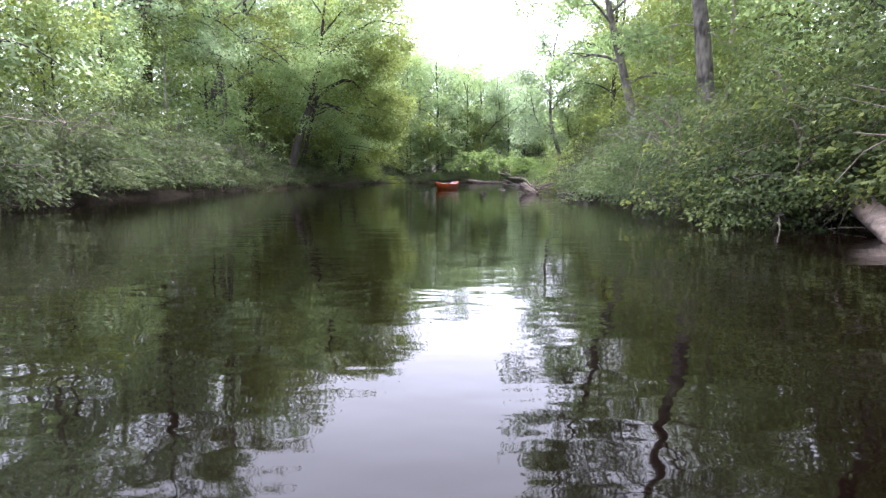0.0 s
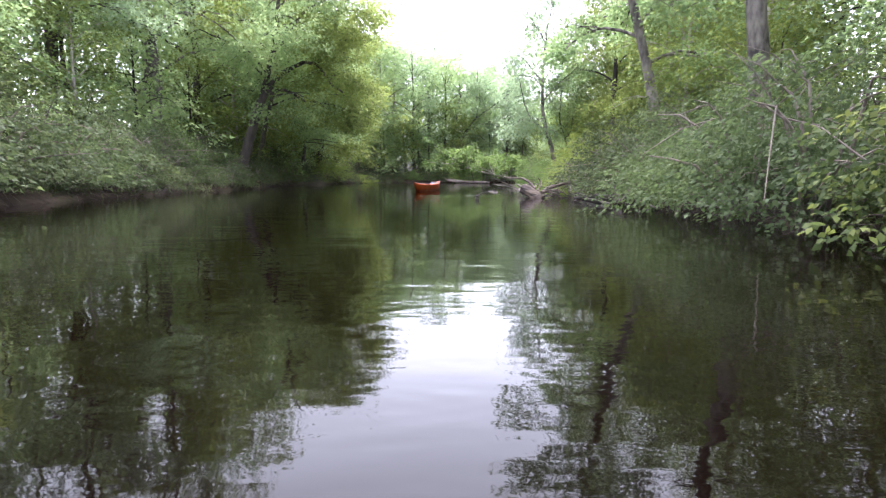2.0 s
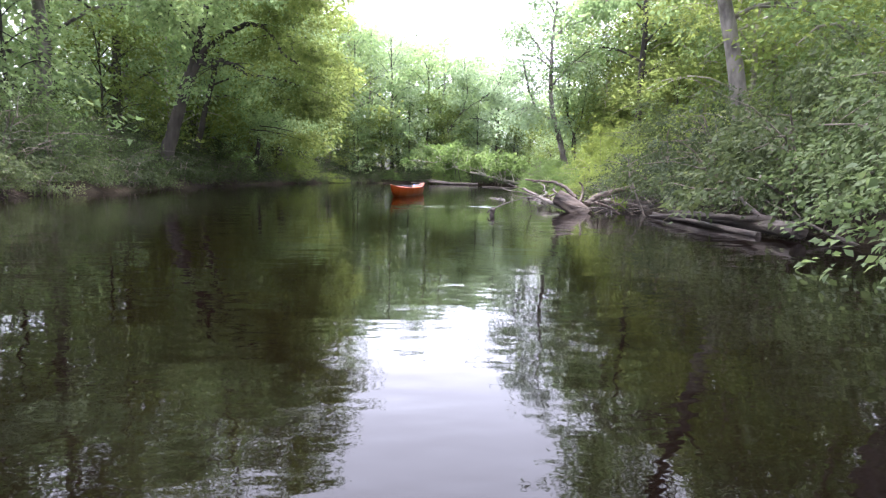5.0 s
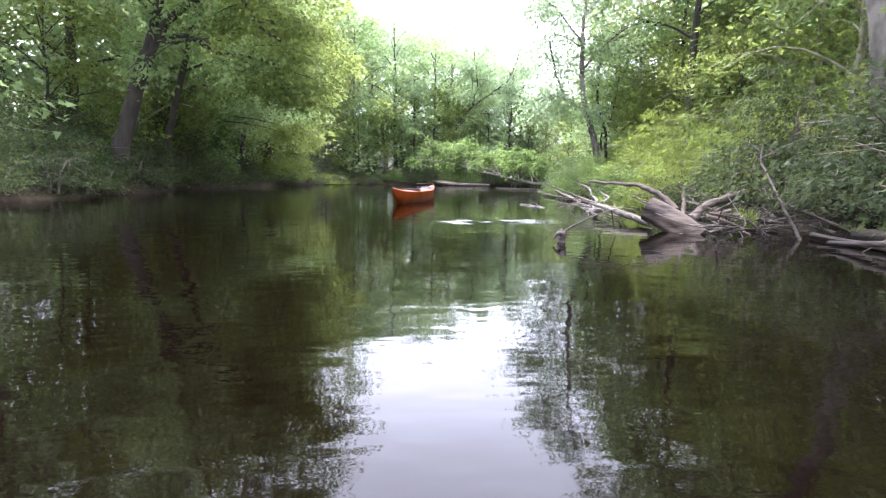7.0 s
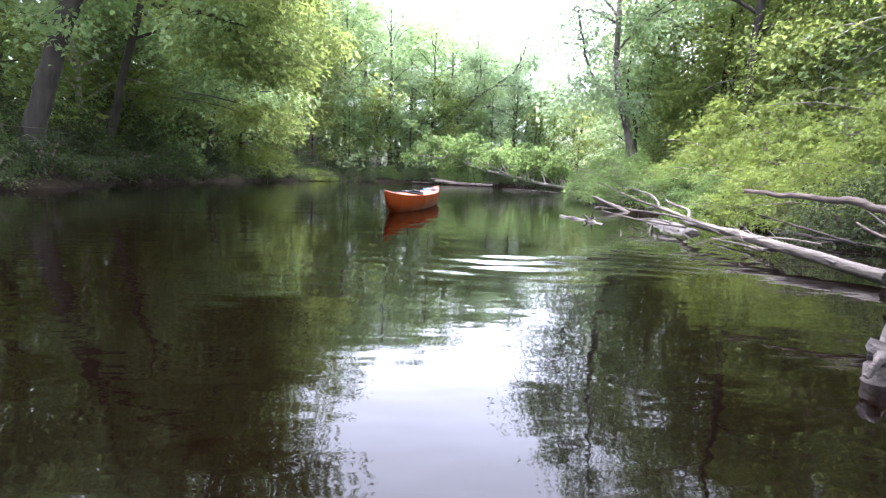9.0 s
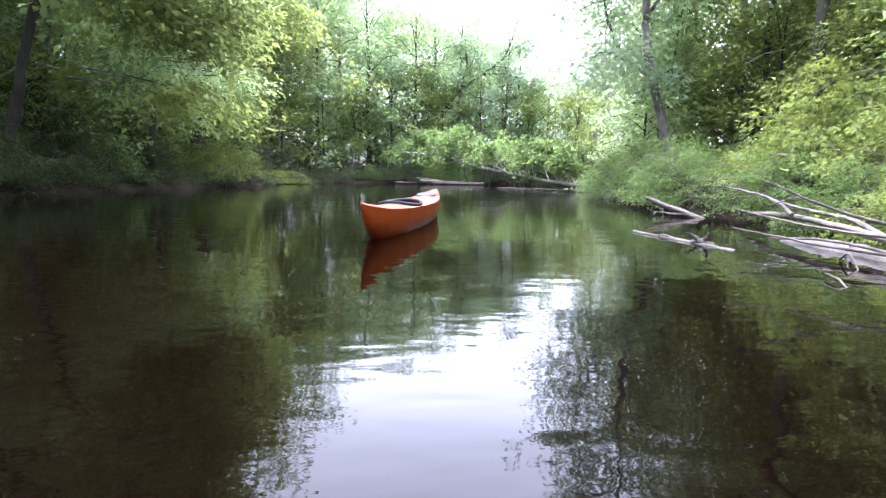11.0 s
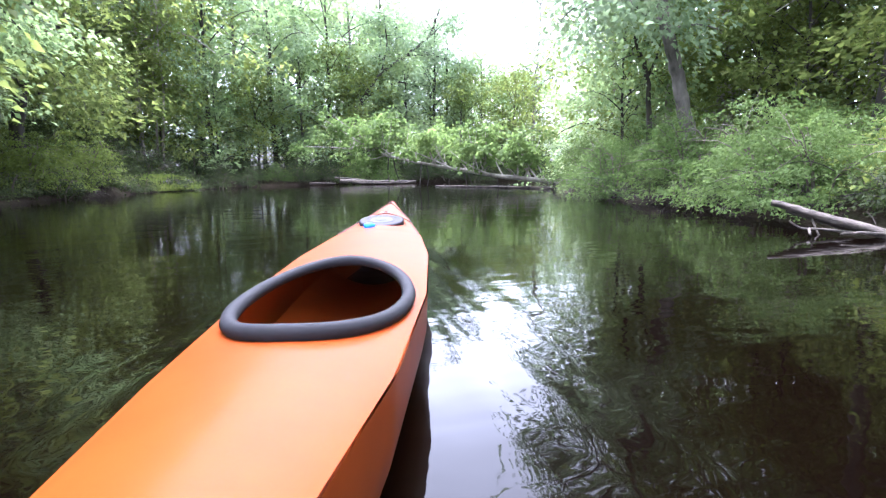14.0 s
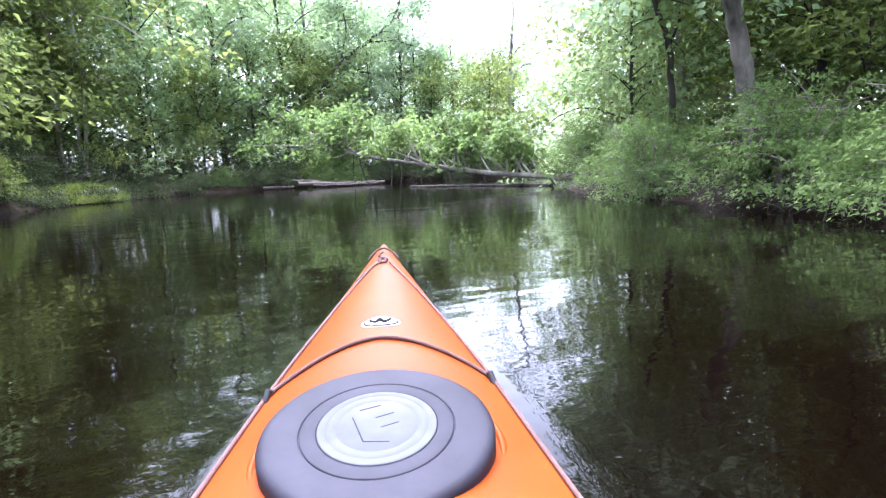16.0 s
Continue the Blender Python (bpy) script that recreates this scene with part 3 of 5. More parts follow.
fork_tree = place(shaped_tree(24, [
    ([(0, 0, -0.2), (-0.28, 0, 1.0), (-0.52, 0, 1.8), (-0.75, 0, 2.6), (-1.0, 0, 3.3), (-1.12, 0, 4.2), (-1.15, 0.05, 6.0), (-0.95, 0.1, 8.5)], 0.15, 0.04, 2),
    ([(-0.85, 0, 2.85), (-1.3, 0, 3.1), (-1.7, 0, 3.3), (-2.1, 0.1, 4.2), (-2.4, 0.2, 5.6)], 0.06, 0.02, 5),
    ([(-1.7, 0, 3.3), (-2.3, -0.3, 3.4), (-2.9, -0.5, 3.0)], 0.03, 0.01, 5),
    ([(-1.1, 0, 4.4), (-0.2, 0.3, 5.4), (0.8, 0.4, 5.9)], 0.05, 0.015, 5),
    ([(-1.15, 0, 5.4), (-2.2, 0.4, 6.8), (-3.2, 0.6, 7.4)], 0.05, 0.015, 9),
    ([(-1.1, 0, 6.4), (0.0, -0.5, 7.8), (1.0, -0.8, 8.4)], 0.05, 0.015, 9),
    ([(-1.0, 0, 7.4), (-1.8, 1.0, 9.2), (-2.2, 1.8, 10.2)], 0.045, 0.015, 9),
    ([(-1.1, 0, 5.2), (-1.6, 1.4, 6.0), (-2.0, 2.6, 6.2)], 0.045, 0.015, 8),
    ([(-0.95, 0.1, 8.3), (-0.6, 0.2, 10.0), (-0.7, 0.3, 11.5)], 0.04, 0.015, 9),
], 0.13, LEAF_OAK, BARK_GREY), 7.8, 35.0, gz(7.8, 35.0))
tagged(fork_tree, "mottled grey forked tree above the bank shrubs", "tree", TREES)
thin_a = place(shaped_tree(25, [
    ([(0, 0, -0.2), (-0.05, 0, 1.5), (-0.13, 0, 2.55), (-0.48, 0, 3.2), (-0.6, 0, 4.0), (-0.5, 0, 6.5), (-0.6, 0.1, 9.0)], 0.075, 0.02, 9),
    ([(-0.13, 0, 2.55), (0.12, 0, 3.0), (0.3, 0.1, 4.0), (0.5, 0.1, 5.8)], 0.035, 0.012, 8),
    ([(-0.55, 0, 4.2), (-1.3, -0.2, 5.0), (-2.0, -0.4, 5.3)], 0.03, 0.01, 7),
    ([(-0.5, 0, 5.8), (0.4, -0.3, 7.0), (1.2, -0.4, 7.4)], 0.03, 0.01, 8),
    ([(-0.55, 0, 7.0), (-1.4, 0.4, 8.2), (-2.0, 0.5, 8.8)], 0.03, 0.01, 8),
], 0.13, LEAF_MAPLE, BARK_DARK), 9.1, 38.3, gz(9.1, 38.3))
tagged(thin_a, "thin crooked dark tree beside the grey fork", "tree", TREES)
pole_b = place(grow_tree(26, 16.0, 0.12, 3.2, 0.14, LEAF_BIRCH, BARK_DARK, lo=0.32, limbs=16, branches=6, sprays=5, per=27), 11.4, 37.0, gz(11.4, 37.0))
tagged(pole_b, "straight dark trunk in the woods behind the bank", "tree", TREES)
pole_c = place(grow_tree(27, 15.0, 0.16, 3.4, 0.14, LEAF_MAPLE, BARK_DARK, lo=0.34, limbs=16, branches=6, sprays=5, per=27, lean=(0.02, 0)), 9.6, 33.0, gz(9.6, 33.0))
tagged(pole_c, "straight dark trunk close behind the bank", "tree", TREES)
left_a = place(grow_tree(31, 16.0, 0.27, 4.6, 0.14, LEAF_OAK, BARK_DARK, lo=0.36, limbs=19, branches=7, sprays=5, per=27), -13.6, 25.5, gz(-13.6, 25.5))
tagged(left_a, "dark-trunked oak behind the bank shrubs", "tree", TREES)
left_b = place(grow_tree(32, 17.0, 0.24, 4.4, 0.14, LEAF_BIRCH, BARK_GREY, lo=0.42, limbs=18, branches=7, sprays=5, per=27), -11.9, 30.0, gz(-11.9, 30.0))
tagged(left_b, "grey-trunked tree in yellow-green leaf", "tree", TREES)

lacy = place(grow_tree(28, 13.0, 0.14, 3.2, 0.15, LEAF_OAK, BARK_GREY, lo=0.3, limbs=16, branches=6, sprays=3, per=13, split=True, radius=0.45), 14.4, 56.6, gz(14.4, 56.6))
tagged(lacy, "half-dead tree with bare twigs and thin leaf", "tree", TREES)

arch = place(shaped_tree(29, [
    ([(0, 0, -0.2), (0.4, 0, 2.2), (0.75, 0, 3.4), (1.3, 0, 4.5), (2.2, 0, 5.7), (3.6, 0, 6.65), (5.0, 0, 7.7), (5.6, 0, 9.2), (5.9, 0, 10.6)], 0.17, 0.03, 8),
    ([(1.1, 0, 4.2), (2.3, 0, 5.0), (3.4, -0.1, 5.2), (4.4, -0.2, 4.9)], 0.07, 0.02, 5),
    ([(3.6, 0, 6.65), (4.9, 0.1, 6.8), (6.2, 0, 6.5), (7.2, 0, 6.0)], 0.06, 0.015, 6),
    ([(2.2, 0, 5.7), (2.6, 0, 7.2), (2.4, 0.1, 9.0)], 0.06, 0.02, 7),
    ([(5.0, 0, 7.7), (6.2, 0.1, 8.8), (7.4, 0.2, 9.2)], 0.04, 0.012, 6),
], 0.16, LEAF_OAK, BARK_DARK), 3.1, 57.0, gz(3.1, 57.0))
tagged(arch, "leaning grey tree with long bare arching limbs", "tree", TREES)
for i, (px, py) in enumerate(((-5.9, 52.9), (-5.5, 53.3), (-6.2, 53.6), (-5.2, 52.6))):
    slim = place(grow_tree(60 + i, 9.5, 0.055, 1.5, 0.13, LEAF_BIRCH, BARK_PALE, lo=0.45, lean=(rnd0[i], 0.0), limbs=10, branches=5, sprays=3, per=14, radius=0.4), px, py, gz(px, py))
    tagged(slim, "slim pale-barked tree in a close clump", "tree", "clump of pale trunks")

# ---- the wood behind, from six grown trees ----
rnd = random.Random(5)
WOOD = [
    (41, 15.0, 0.2, 4.0, LEAF_MAPLE, BARK_GREY, 0.12, 22, "maple in full spring leaf"),
    (42, 17.0, 0.22, 4.4, LEAF_OAK, BARK_DARK, 0.14, 23, "oak in dull green leaf"),
    (43, 13.0, 0.13, 3.6, LEAF_BIRCH, BARK_PALE, 0.1, 21, "light-green birch"),
    (44, 10.0, 0.1, 3.4, LEAF_MAPLE, BARK_DARK, 0.05, 20, "young maple leafy to the ground"),
    (45, 18.0, 0.2, 3.9, LEAF_OAK, BARK_GREY, 0.25, 21, "tall slim oak"),
    (47, 6.0, 0.06, 2.4, LEAF_BIRCH, BARK_DARK, 0.04, 17, "sapling leafy to the ground"),
]


def wood_kinds(leaf, per):
    made = [(grow_tree(sd, h, r, cr, leaf if h > 7 else leaf * 0.85, lm, bk, lo=lo, limbs=li, branches=6, sprays=4, per=per, twigs=False, small=True, radius=0.75 if h > 7 else 0.6), text)
            for sd, h, r, cr, lm, bk, lo, li, text in WOOD]
    return made[:5] + [(grow_pine(46, 17.0, 0.2, 3.0), "dark-needled pine")] + made[5:]


NEAR_WOOD, FAR_WOOD, CLOSE_WOOD = wood_kinds(0.18, 14), wood_kinds(0.28, 8), wood_kinds(0.12, 23)
SPOTS = [
    # far wall of trees at the bend; some are oaks whose cooler leaf imitates haze
    (-6.5, 54.5, 1, 0.75), (-3.8, 56.5, 3, 1.15), (-0.5, 57.5, 1, 0.72), (2.3, 58.0, 3, 1.2), (5.5, 58.5, 1, 0.66), (8.5, 57.5, 1, 0.62), (11.5, 57.5, 3, 0.8), (14.8, 58.5, 6, 0.95), (-2.2, 59.5, 0, 0.95),
    (-9.5, 50.5, 2, 1.15), (-12.0, 47.0, 2, 1.1), (-10.5, 58, 1, 1.0), (-5, 62, 1, 0.95), (0, 64, 1, 0.8), (5, 65, 1, 0.72), (10, 64, 0, 0.68), (15, 64, 3, 0.65), (20, 60, 3, 0.7), (1.5, 74, 1, 1.03), (3.8, 60.4, 0, 0.82), (6.8, 61.2, 0, 0.82), (8.8, 60.2, 1, 0.65),
    (-3.5, 72, 1, 1.0), (7, 74, 0, 0.85), (13, 74, 0, 0.62), (20, 72, 0, 0.6), (27, 66, 1, 0.5), (-9, 70, 1, 1.1), (-15, 64, 0, 1.1), (-16, 54, 5, 1.0), (26, 58, 0, 0.55), (-7.5, 57, 0, 1.05), (19, 56.5, 3, 0.6),
    (13.4, 59.5, 3, 0.75), (16.6, 60.5, 3, 0.75), (12.2, 62.0, 1, 0.45), (9.6, 58.8, 1, 0.5), (-3.2, 55.4, 3, 0.6), (1.0, 57.2, 3, 0.7), (6.6, 57.0, 3, 0.7), (10.2, 57.6, 3, 0.65), (-7.2, 52.6, 6, 1.1), (-8.9, 50.2, 3, 0.75), (-9.2, 46.2, 3, 0.7), (3.4, 58.6, 6, 1.2), (-1.5, 56.2, 6, 0.9), (4.0, 57.0, 6, 1.0), (9.8, 56.6, 6, 1.0), (-5.4, 53.5, 6, 0.9), (-8.2, 48.8, 6, 1.0), (13, 56.2, 6, 1.0), (7, 60.5, 1, 0.68), (1.0, 60.5, 1, 0.72),
    (-14, 78, 0, 1.2), (-6, 82, 1, 1.1), (2, 84, 0, 1.15), (10, 83, 1, 1.0), (18, 80, 0, 0.65), (26, 76, 1, 0.62), (34, 70, 0, 0.8), (-1.5, 68, 3, 1.3), (4, 69, 3, 1.3), (10.5, 69, 3, 1.2), (16.5, 69, 3, 0.75), (-8, 66, 3, 1.3), (23, 65, 3, 0.8),
    (-10.8, 52.4, 2, 1.15), (-13.5, 50.5, 0, 1.1), (-8.6, 54.2, 0, 0.95), (-14, 58, 1, 1.2), (-18, 45.5, 0, 1.2), (-20, 62, 1, 1.2), (-11, 62, 3, 1.3), (-16.5, 48.5, 3, 1.2),
    (-9.8, 47.5, 2, 1.4), (-7.6, 55.5, 2, 1.5), (-12, 56, 0, 1.4), (-13, 44, 0, 1.35), (-11, 41.8, 2, 1.35), (-4.6, 58.4, 0, 1.1), (-17, 70, 0, 1.4), (-24, 50, 0, 1.4), (32, 60, 1, 0.9), (30, 50, 0, 1.1),
    # right bank wood
    # the first four stand out of view, added to darken the water's reflections
    (10.5, 0.0, 1, 1.0), (13, 3, 0, 1.1), (15, 7.5, 1, 1.1), (16.5, 12.5, 0, 1.15), (11.7, 14.2, 3, 1.1), (13.6, 18.6, 0, 1.0), (16.8, 18, 3, 1.3), (14.2, 23.4, 3, 1.2), (13.0, 29, 0, 0.95), (15.6, 29.6, 3, 1.2), (14.4, 34.8, 0, 0.9), (15.5, 38.8, 3, 1.2),
    (12.6, 35.4, 2, 0.8), (11.2, 35.6, 6, 0.9), (12.8, 39.5, 2, 1.0), (14.5, 32.2, 2, 1.0), (10.4, 36.4, 6, 0.6), (10.8, 31.2, 6, 0.9), (12.6, 25.2, 6, 1.0), (10.2, 20.2, 6, 0.9), (20, 4, 1, 1.2),
    (10.9, 41.8, 3, 0.85), (9.6, 40.2, 3, 0.55), (13.5, 45.0, 0, 0.8), (17, 46.8, 0, 0.8), (13, 40, 2, 0.95), (17, 41, 0, 0.9), (12.5, 32.0, 2, 1.1), (22, 48, 3, 1.1),
    (11.4, 29.2, 2, 0.9), (10.4, 26.6, 2, 0.8), (14.5, 26, 0, 1.0), (11.6, 22.8, 2, 1.15), (15.5, 21, 1, 1.1), (12.0, 17.0, 2, 0.95), (13.5, 15.5, 5, 0.95), (14, 11, 0, 1.1),
    (12.0, 7.5, 1, 1.0), (11.0, 4.0, 2, 0.9), (19, 16, 1, 1.2), (18.5, 9, 4, 1.1), (20, 34, 0, 1.0), 
    (11.8, 33.8, 6, 0.8),
    (12.6, 45.6, 3, 0.75), (11.7, 43.8, 2, 0.72), (11.6, 40.6, 2, 0.85), (13.2, 37.6, 2, 1.0), (12.2, 42.6, 6, 1.1),
    (9.9, 6.4, 3, 1.05), (9.9, 12.4, 3, 0.8), (10.8, 9.5, 0, 0.8),
    (21, 37.5, 3, 1.2), (17.6, 35.6, 3, 0.9),
    (17, 33.2, 0, 0.8), (18.5, 40.5, 3, 1.1), (16.6, 37.8, 1, 0.8), (19, 44.5, 1, 0.8),
    # left bank wood
    # the first four are added to block light from the left bank
    (-13.4, 14.6, 1, 0.85), (-14.6, 20.4, 0, 0.95), (-13.0, 10.8, 3, 0.9), (-16.2, 16.4, 1, 1.05), (-12, 24.0, 2, 0.62), (-12.3, 20.4, 3, 0.66), (-11.5, 16.8, 3, 0.55), (-11.9, 28.2, 3, 0.8),
    (-14.6, 17.5, 6, 0.9), (-11.7, 16.5, 6, 0.9), (-18.6, 16.0, 6, 1.0), (-12.1, 9.5, 6, 0.7), (-14.6, 8, 6, 0.8), (-11.6, 4, 6, 0.8), (-17.6, 25.5, 5, 0.8), (-16.1, 27, 1, 1.0),
    (-13.1, 31.5, 0, 1.1), (-12.6, 36.0, 1, 1.1), (-11.1, 40.5, 0, 1.05), (-14.6, 42.0, 4, 1.0), (-18.1, 34, 5, 1.1), (-19.1, 46, 1, 1.1), (-24.1, 18, 3, 0.8), (-20.1, 10, 6, 1.1), (-21.1, 27, 4, 1.0), 
    (-10.6, -2, 6, 1.2), (-30.1, 22, 3, 0.9), (-28.1, 12, 3, 0.7), (-10.7, 37.6, 2, 0.85), (-14.3, 27.6, 3, 1.2), (-16.1, 37.5, 3, 1.3), (-13.1, 45, 3, 1.2), (-9.7, 44.4, 6, 1.1),
    (-11.7, 33.6, 6, 1.1), (-10.5, 39.6, 6, 1.0), (-14.1, 23.6, 6, 1.1), (-19.6, 20.5, 6, 1.0), (-25.1, 32, 1, 1.2), (-22.1, 38, 0, 1.2), (-18, 50, 0, 1.1), (-12.5, 53, 3, 1.2), (-22, 56, 1, 1.2),
]
for kx, ky, kind, size in SPOTS:
    ob, label = (FAR_WOOD if ky > 61 or kx < -16.5 or kx > 15.5 else CLOSE_WOOD if 7 < kx < 13 and -1 < ky < 34 else NEAR_WOOD)[kind]
    c = copy_at(ob, kx, ky, gz(kx, ky) - 0.05, rnd.uniform(0, 360), size * rnd.uniform(0.93, 1.07))
    tagged(c, label + " in the riverside wood", "tree", "trees of the wood")
for ob, _ in NEAR_WOOD + FAR_WOOD + CLOSE_WOOD:
    for o in (*ob.children_recursive, ob):
        bpy.data.objects.remove(o)

# ---- shrubs along the banks ----
SHRUBS = [
    grow_shrub(51, 1.5, 1.5, 1.9, 0.068, LEAF_SHRUB, n=220, per=34, small=True),
    grow_shrub(52, 1.7, 1.4, 1.6, 0.068, LEAF_SHRUB, n=220, per=34, small=True),
    grow_shrub(53, 1.4, 1.6, 1.8, 0.07, LEAF_YELLOW, n=260, per=34, lift=-0.1, small=True),
    grow_shrub(54, 1.5, 1.5, 1.5, 0.076, LEAF_GREY, n=220, per=30, small=True),
    grow_shrub(55, 1.5, 1.5, 1.9, 0.06, LEAF_NEAR, n=290, per=32, lift=0.02),
    grow_shrub(56, 1.5, 1.6, 1.7, 0.056, LEAF_GREY, n=300, per=28, lift=-0.1),
    grow_shrub(58, 1.5, 1.5, 1.8, 0.062, LEAF_FRESH, n=260, per=42, lift=-0.16, small=True),
]
SHRUB_LABELS = ["green shrub hanging over the river bank", "low spreading bank shrub with glossy leaves", "bright yellow-green shrub on the bank", "grey-green willow shrub at the water", "dense small-leaved shrub overhanging the water", "dense grey-green shrub overhanging the water", "fresh green leafy shrub overhanging the bank"]
BUSHES = [
    # right bank: x, y, kind, size
    (6.5, 5.8, 4, 1.2), (5.7, 7.5, 4, 1.0), (5.6, 8.6, 4, 1.25), (4.9, 7.6, 4, 0.95), (6.8, 7.0, 4, 1.5), (5.6, 10.8, 5, 1.25), (6.9, 10.0, 4, 1.6), (5.9, 13.0, 5, 1.3), (7.4, 12.8, 5, 1.25), (6.3, 15.2, 5, 1.2), (7.7, 15.6, 4, 1.15),
    (6.2, 17.4, 0, 1.15), (7.9, 17.8, 1, 1.15), (6.4, 19.6, 1, 1.1), (7.6, 20.4, 3, 1.3), (6.5, 22.0, 0, 1.0), (7.3, 23.6, 2, 1.1), (7.25, 25.4, 2, 0.95), (7.9, 25.8, 2, 1.25), (7.3, 27.3, 2, 1.05), (7.2, 28.8, 2, 1.2),
    (6.9, 29.6, 2, 0.95), (6.5, 31.3, 6, 0.78), (8, 31.4, 6, 0.85), (6.95, 33.2, 6, 0.75), (8.5, 34.6, 6, 0.6), (7.1, 35.6, 6, 0.65), (8.2, 32.8, 6, 0.8), (7.8, 37.0, 6, 0.7), (8.8, 38.0, 6, 0.75), (9.5, 41.0, 6, 0.9), (9.8, 36.2, 6, 0.8), (9.6, 30.4, 6, 1.05),
    (11.6, 43.8, 6, 0.9), (5.6, 3.4, 4, 1.1), (7.4, 4.0, 4, 1.5), (5.2, 0.8, 1, 1.2), (9.4, 21.8, 0, 1.5), (9.9, 15.6, 1, 1.2), (9.3, 12.5, 0, 1.3),
    (-1.2, 53.6, 3, 0.5), (0.2, 54.2, 6, 0.55), (1.4, 54.8, 3, 0.6), (2.8, 55.0, 1, 0.6), (4.2, 55.2, 6, 0.7), (5.8, 55.1, 6, 0.65), (7.4, 55.0, 0, 0.6), (9, 54.8, 0, 0.75), (10.6, 54.6, 1, 0.65), (12.4, 54.8, 0, 0.8), (-2.4, 52.2, 1, 0.5),
    (6.3, 27.2, 6, 0.6), (6.4, 28.4, 6, 0.6), (6.2, 26.0, 2, 0.6), (6.4, 24.9, 2, 0.65), (6.1, 23.6, 0, 0.6), (6.2, 30.4, 6, 0.6), (10.6, 39.0, 6, 0.9),
    # left bank
    (-8.2, 11.2, 1, 1.2), (-8.7, 13.3, 3, 1.35), (-9.1, 15.8, 0, 1.3), (-9.2, 18.4, 3, 1.3), (-9.1, 20.8, 1, 1.15), (-9, 23.2, 1, 1.1), (-9.3, 25.6, 0, 1.0), (-8.9, 28.0, 1, 0.85), (-10.6, 18.0, 0, 1.25),
    (-10.6, 22.5, 0, 1.2), (-10.6, 13.6, 0, 1.15), (-10.2, 27.4, 3, 1.4), (-9.1, 30.2, 0, 0.9), (-9.4, 34.2, 1, 1.0), (-8.7, 37.6, 0, 1.0), (-7.9, 41.2, 1, 0.9), (-6.7, 42.6, 2, 0.85), (-6.1, 45.2, 2, 0.9), (-7.8, 46.6, 0, 1.3),
    (-6.6, 48.6, 0, 0.95), (-5.4, 50.6, 1, 0.9), (-4.2, 53.0, 0, 1.0), (-2.2, 54.8, 1, 1.0), (0.2, 56.0, 0, 1.0), (2.6, 56.2, 3, 1.1), (5.2, 56.4, 1, 1.1), (8, 55.8, 3, 1.1), (11, 55.6, 0, 1.1), (14, 56, 1, 1.1),
    (-11, 32.2, 1, 1.5), (-10.7, 38.8, 0, 1.5), (-8.1, 8.6, 0, 1.2), (-8.2, 5.6, 1, 1.2), (-9.8, 43.8, 0, 1.3), (-7.8, 51.4, 1, 1.4),
    (-9.0, 29.6, 6, 0.8), (-8.6, 33.2, 0, 0.75), (-8.9, 35.0, 6, 0.7), (-8.3, 38.6, 6, 0.9), (-9.6, 40.0, 6, 1.2), (-10.6, 36.8, 6, 1.3), (-10.8, 32.6, 0, 1.3), (-10.0, 26.4, 6, 1.2), (-11.2, 29.0, 6, 1.4), (-7.0, 46.6, 6, 1.0),
]
EDGE = grow_shrub(57, 0.75, 0.75, 0.75, 0.062, LEAF_SHRUB, n=78, per=20, radius=0.24, bare=0.35, stems=4, small=True)
for line, sign in ((LEFT, -1), (RIGHT, 1)):
    ys = np.arange(1.0, 53.0 if sign < 0 else 43.0, 1.05)
    for y_ in ys:
        x_ = float(np.interp(y_, [q[1] for q in line], [q[0] for q in line])) + sign * rnd.uniform(0.05, 0.5)
        if sign > 0 and rnd.random() < 0.72:
            continue
        c = copy_at(EDGE, x_, y_ + rnd.uniform(-0.3, 0.3), max(gz(x_, y_), 0.02) - 0.05, rnd.uniform(0, 360), rnd.uniform(0.6, 1.15))
        tagged(c, "small leafy plant at the water's edge", "shrub", "plants at the water's edge")
for o in (*EDGE.children_recursive, EDGE):
    bpy.data.objects.remove(o)
for bx, by, kind, size in BUSHES:
    if land_distance(bx, by) < 1.6:
        bx -= 0.45 if kind == 4 else 0.75 if bx > 0 else 0.45 if by > 52 else -0.1
        by -= 0.4 if by > 52 else 0.0
    c = copy_at(SHRUBS[kind], bx, by, gz(bx, by) - 0.05, rnd.uniform(0, 360), size * rnd.uniform(0.94, 1.06))
    tagged(c, SHRUB_LABELS[kind], "shrub", "bank shrubs")
for ob in SHRUBS:
    for o in (*ob.children_recursive, ob):
        bpy.data.objects.remove(o)

# ---- low plants on the banks ----
rng = np.random.default_rng(77)
cand = np.column_stack([rng.uniform(-16, 16, 150000), rng.uniform(-3, 60, 150000)])
away = np.maximum(side_distance(cand, RIGHT, -1), side_distance(cand, LEFT, 1))
keep = cand[(away > np.where(cand[:, 0] > 0, 0.6, -0.12)) & (away < 4.5) & (rng.uniform(0, 1, len(cand)) < 1.1 - away / 6)][:62000]
hgt = np.maximum(ground_height(keep), 0.03)
pos = np.column_stack([keep, hgt + rng.uniform(0, 1, len(keep)) ** 1.6 * 0.5])
dirs = rng.normal(0, 1, pos.shape) + [0, 0, 0.3]
tagged(new("undergrowth", leaf_mesh("undergrowth", pos, dirs, rng.normal(0, 0.4, pos.shape) + [0, 0, 1], rng.uniform(0.06, 0.13, len(pos)), LEAF_SHRUB, 0.5)),
       "low ferns and leafy plants covering the earth banks", "undergrowth", kind="stuff")

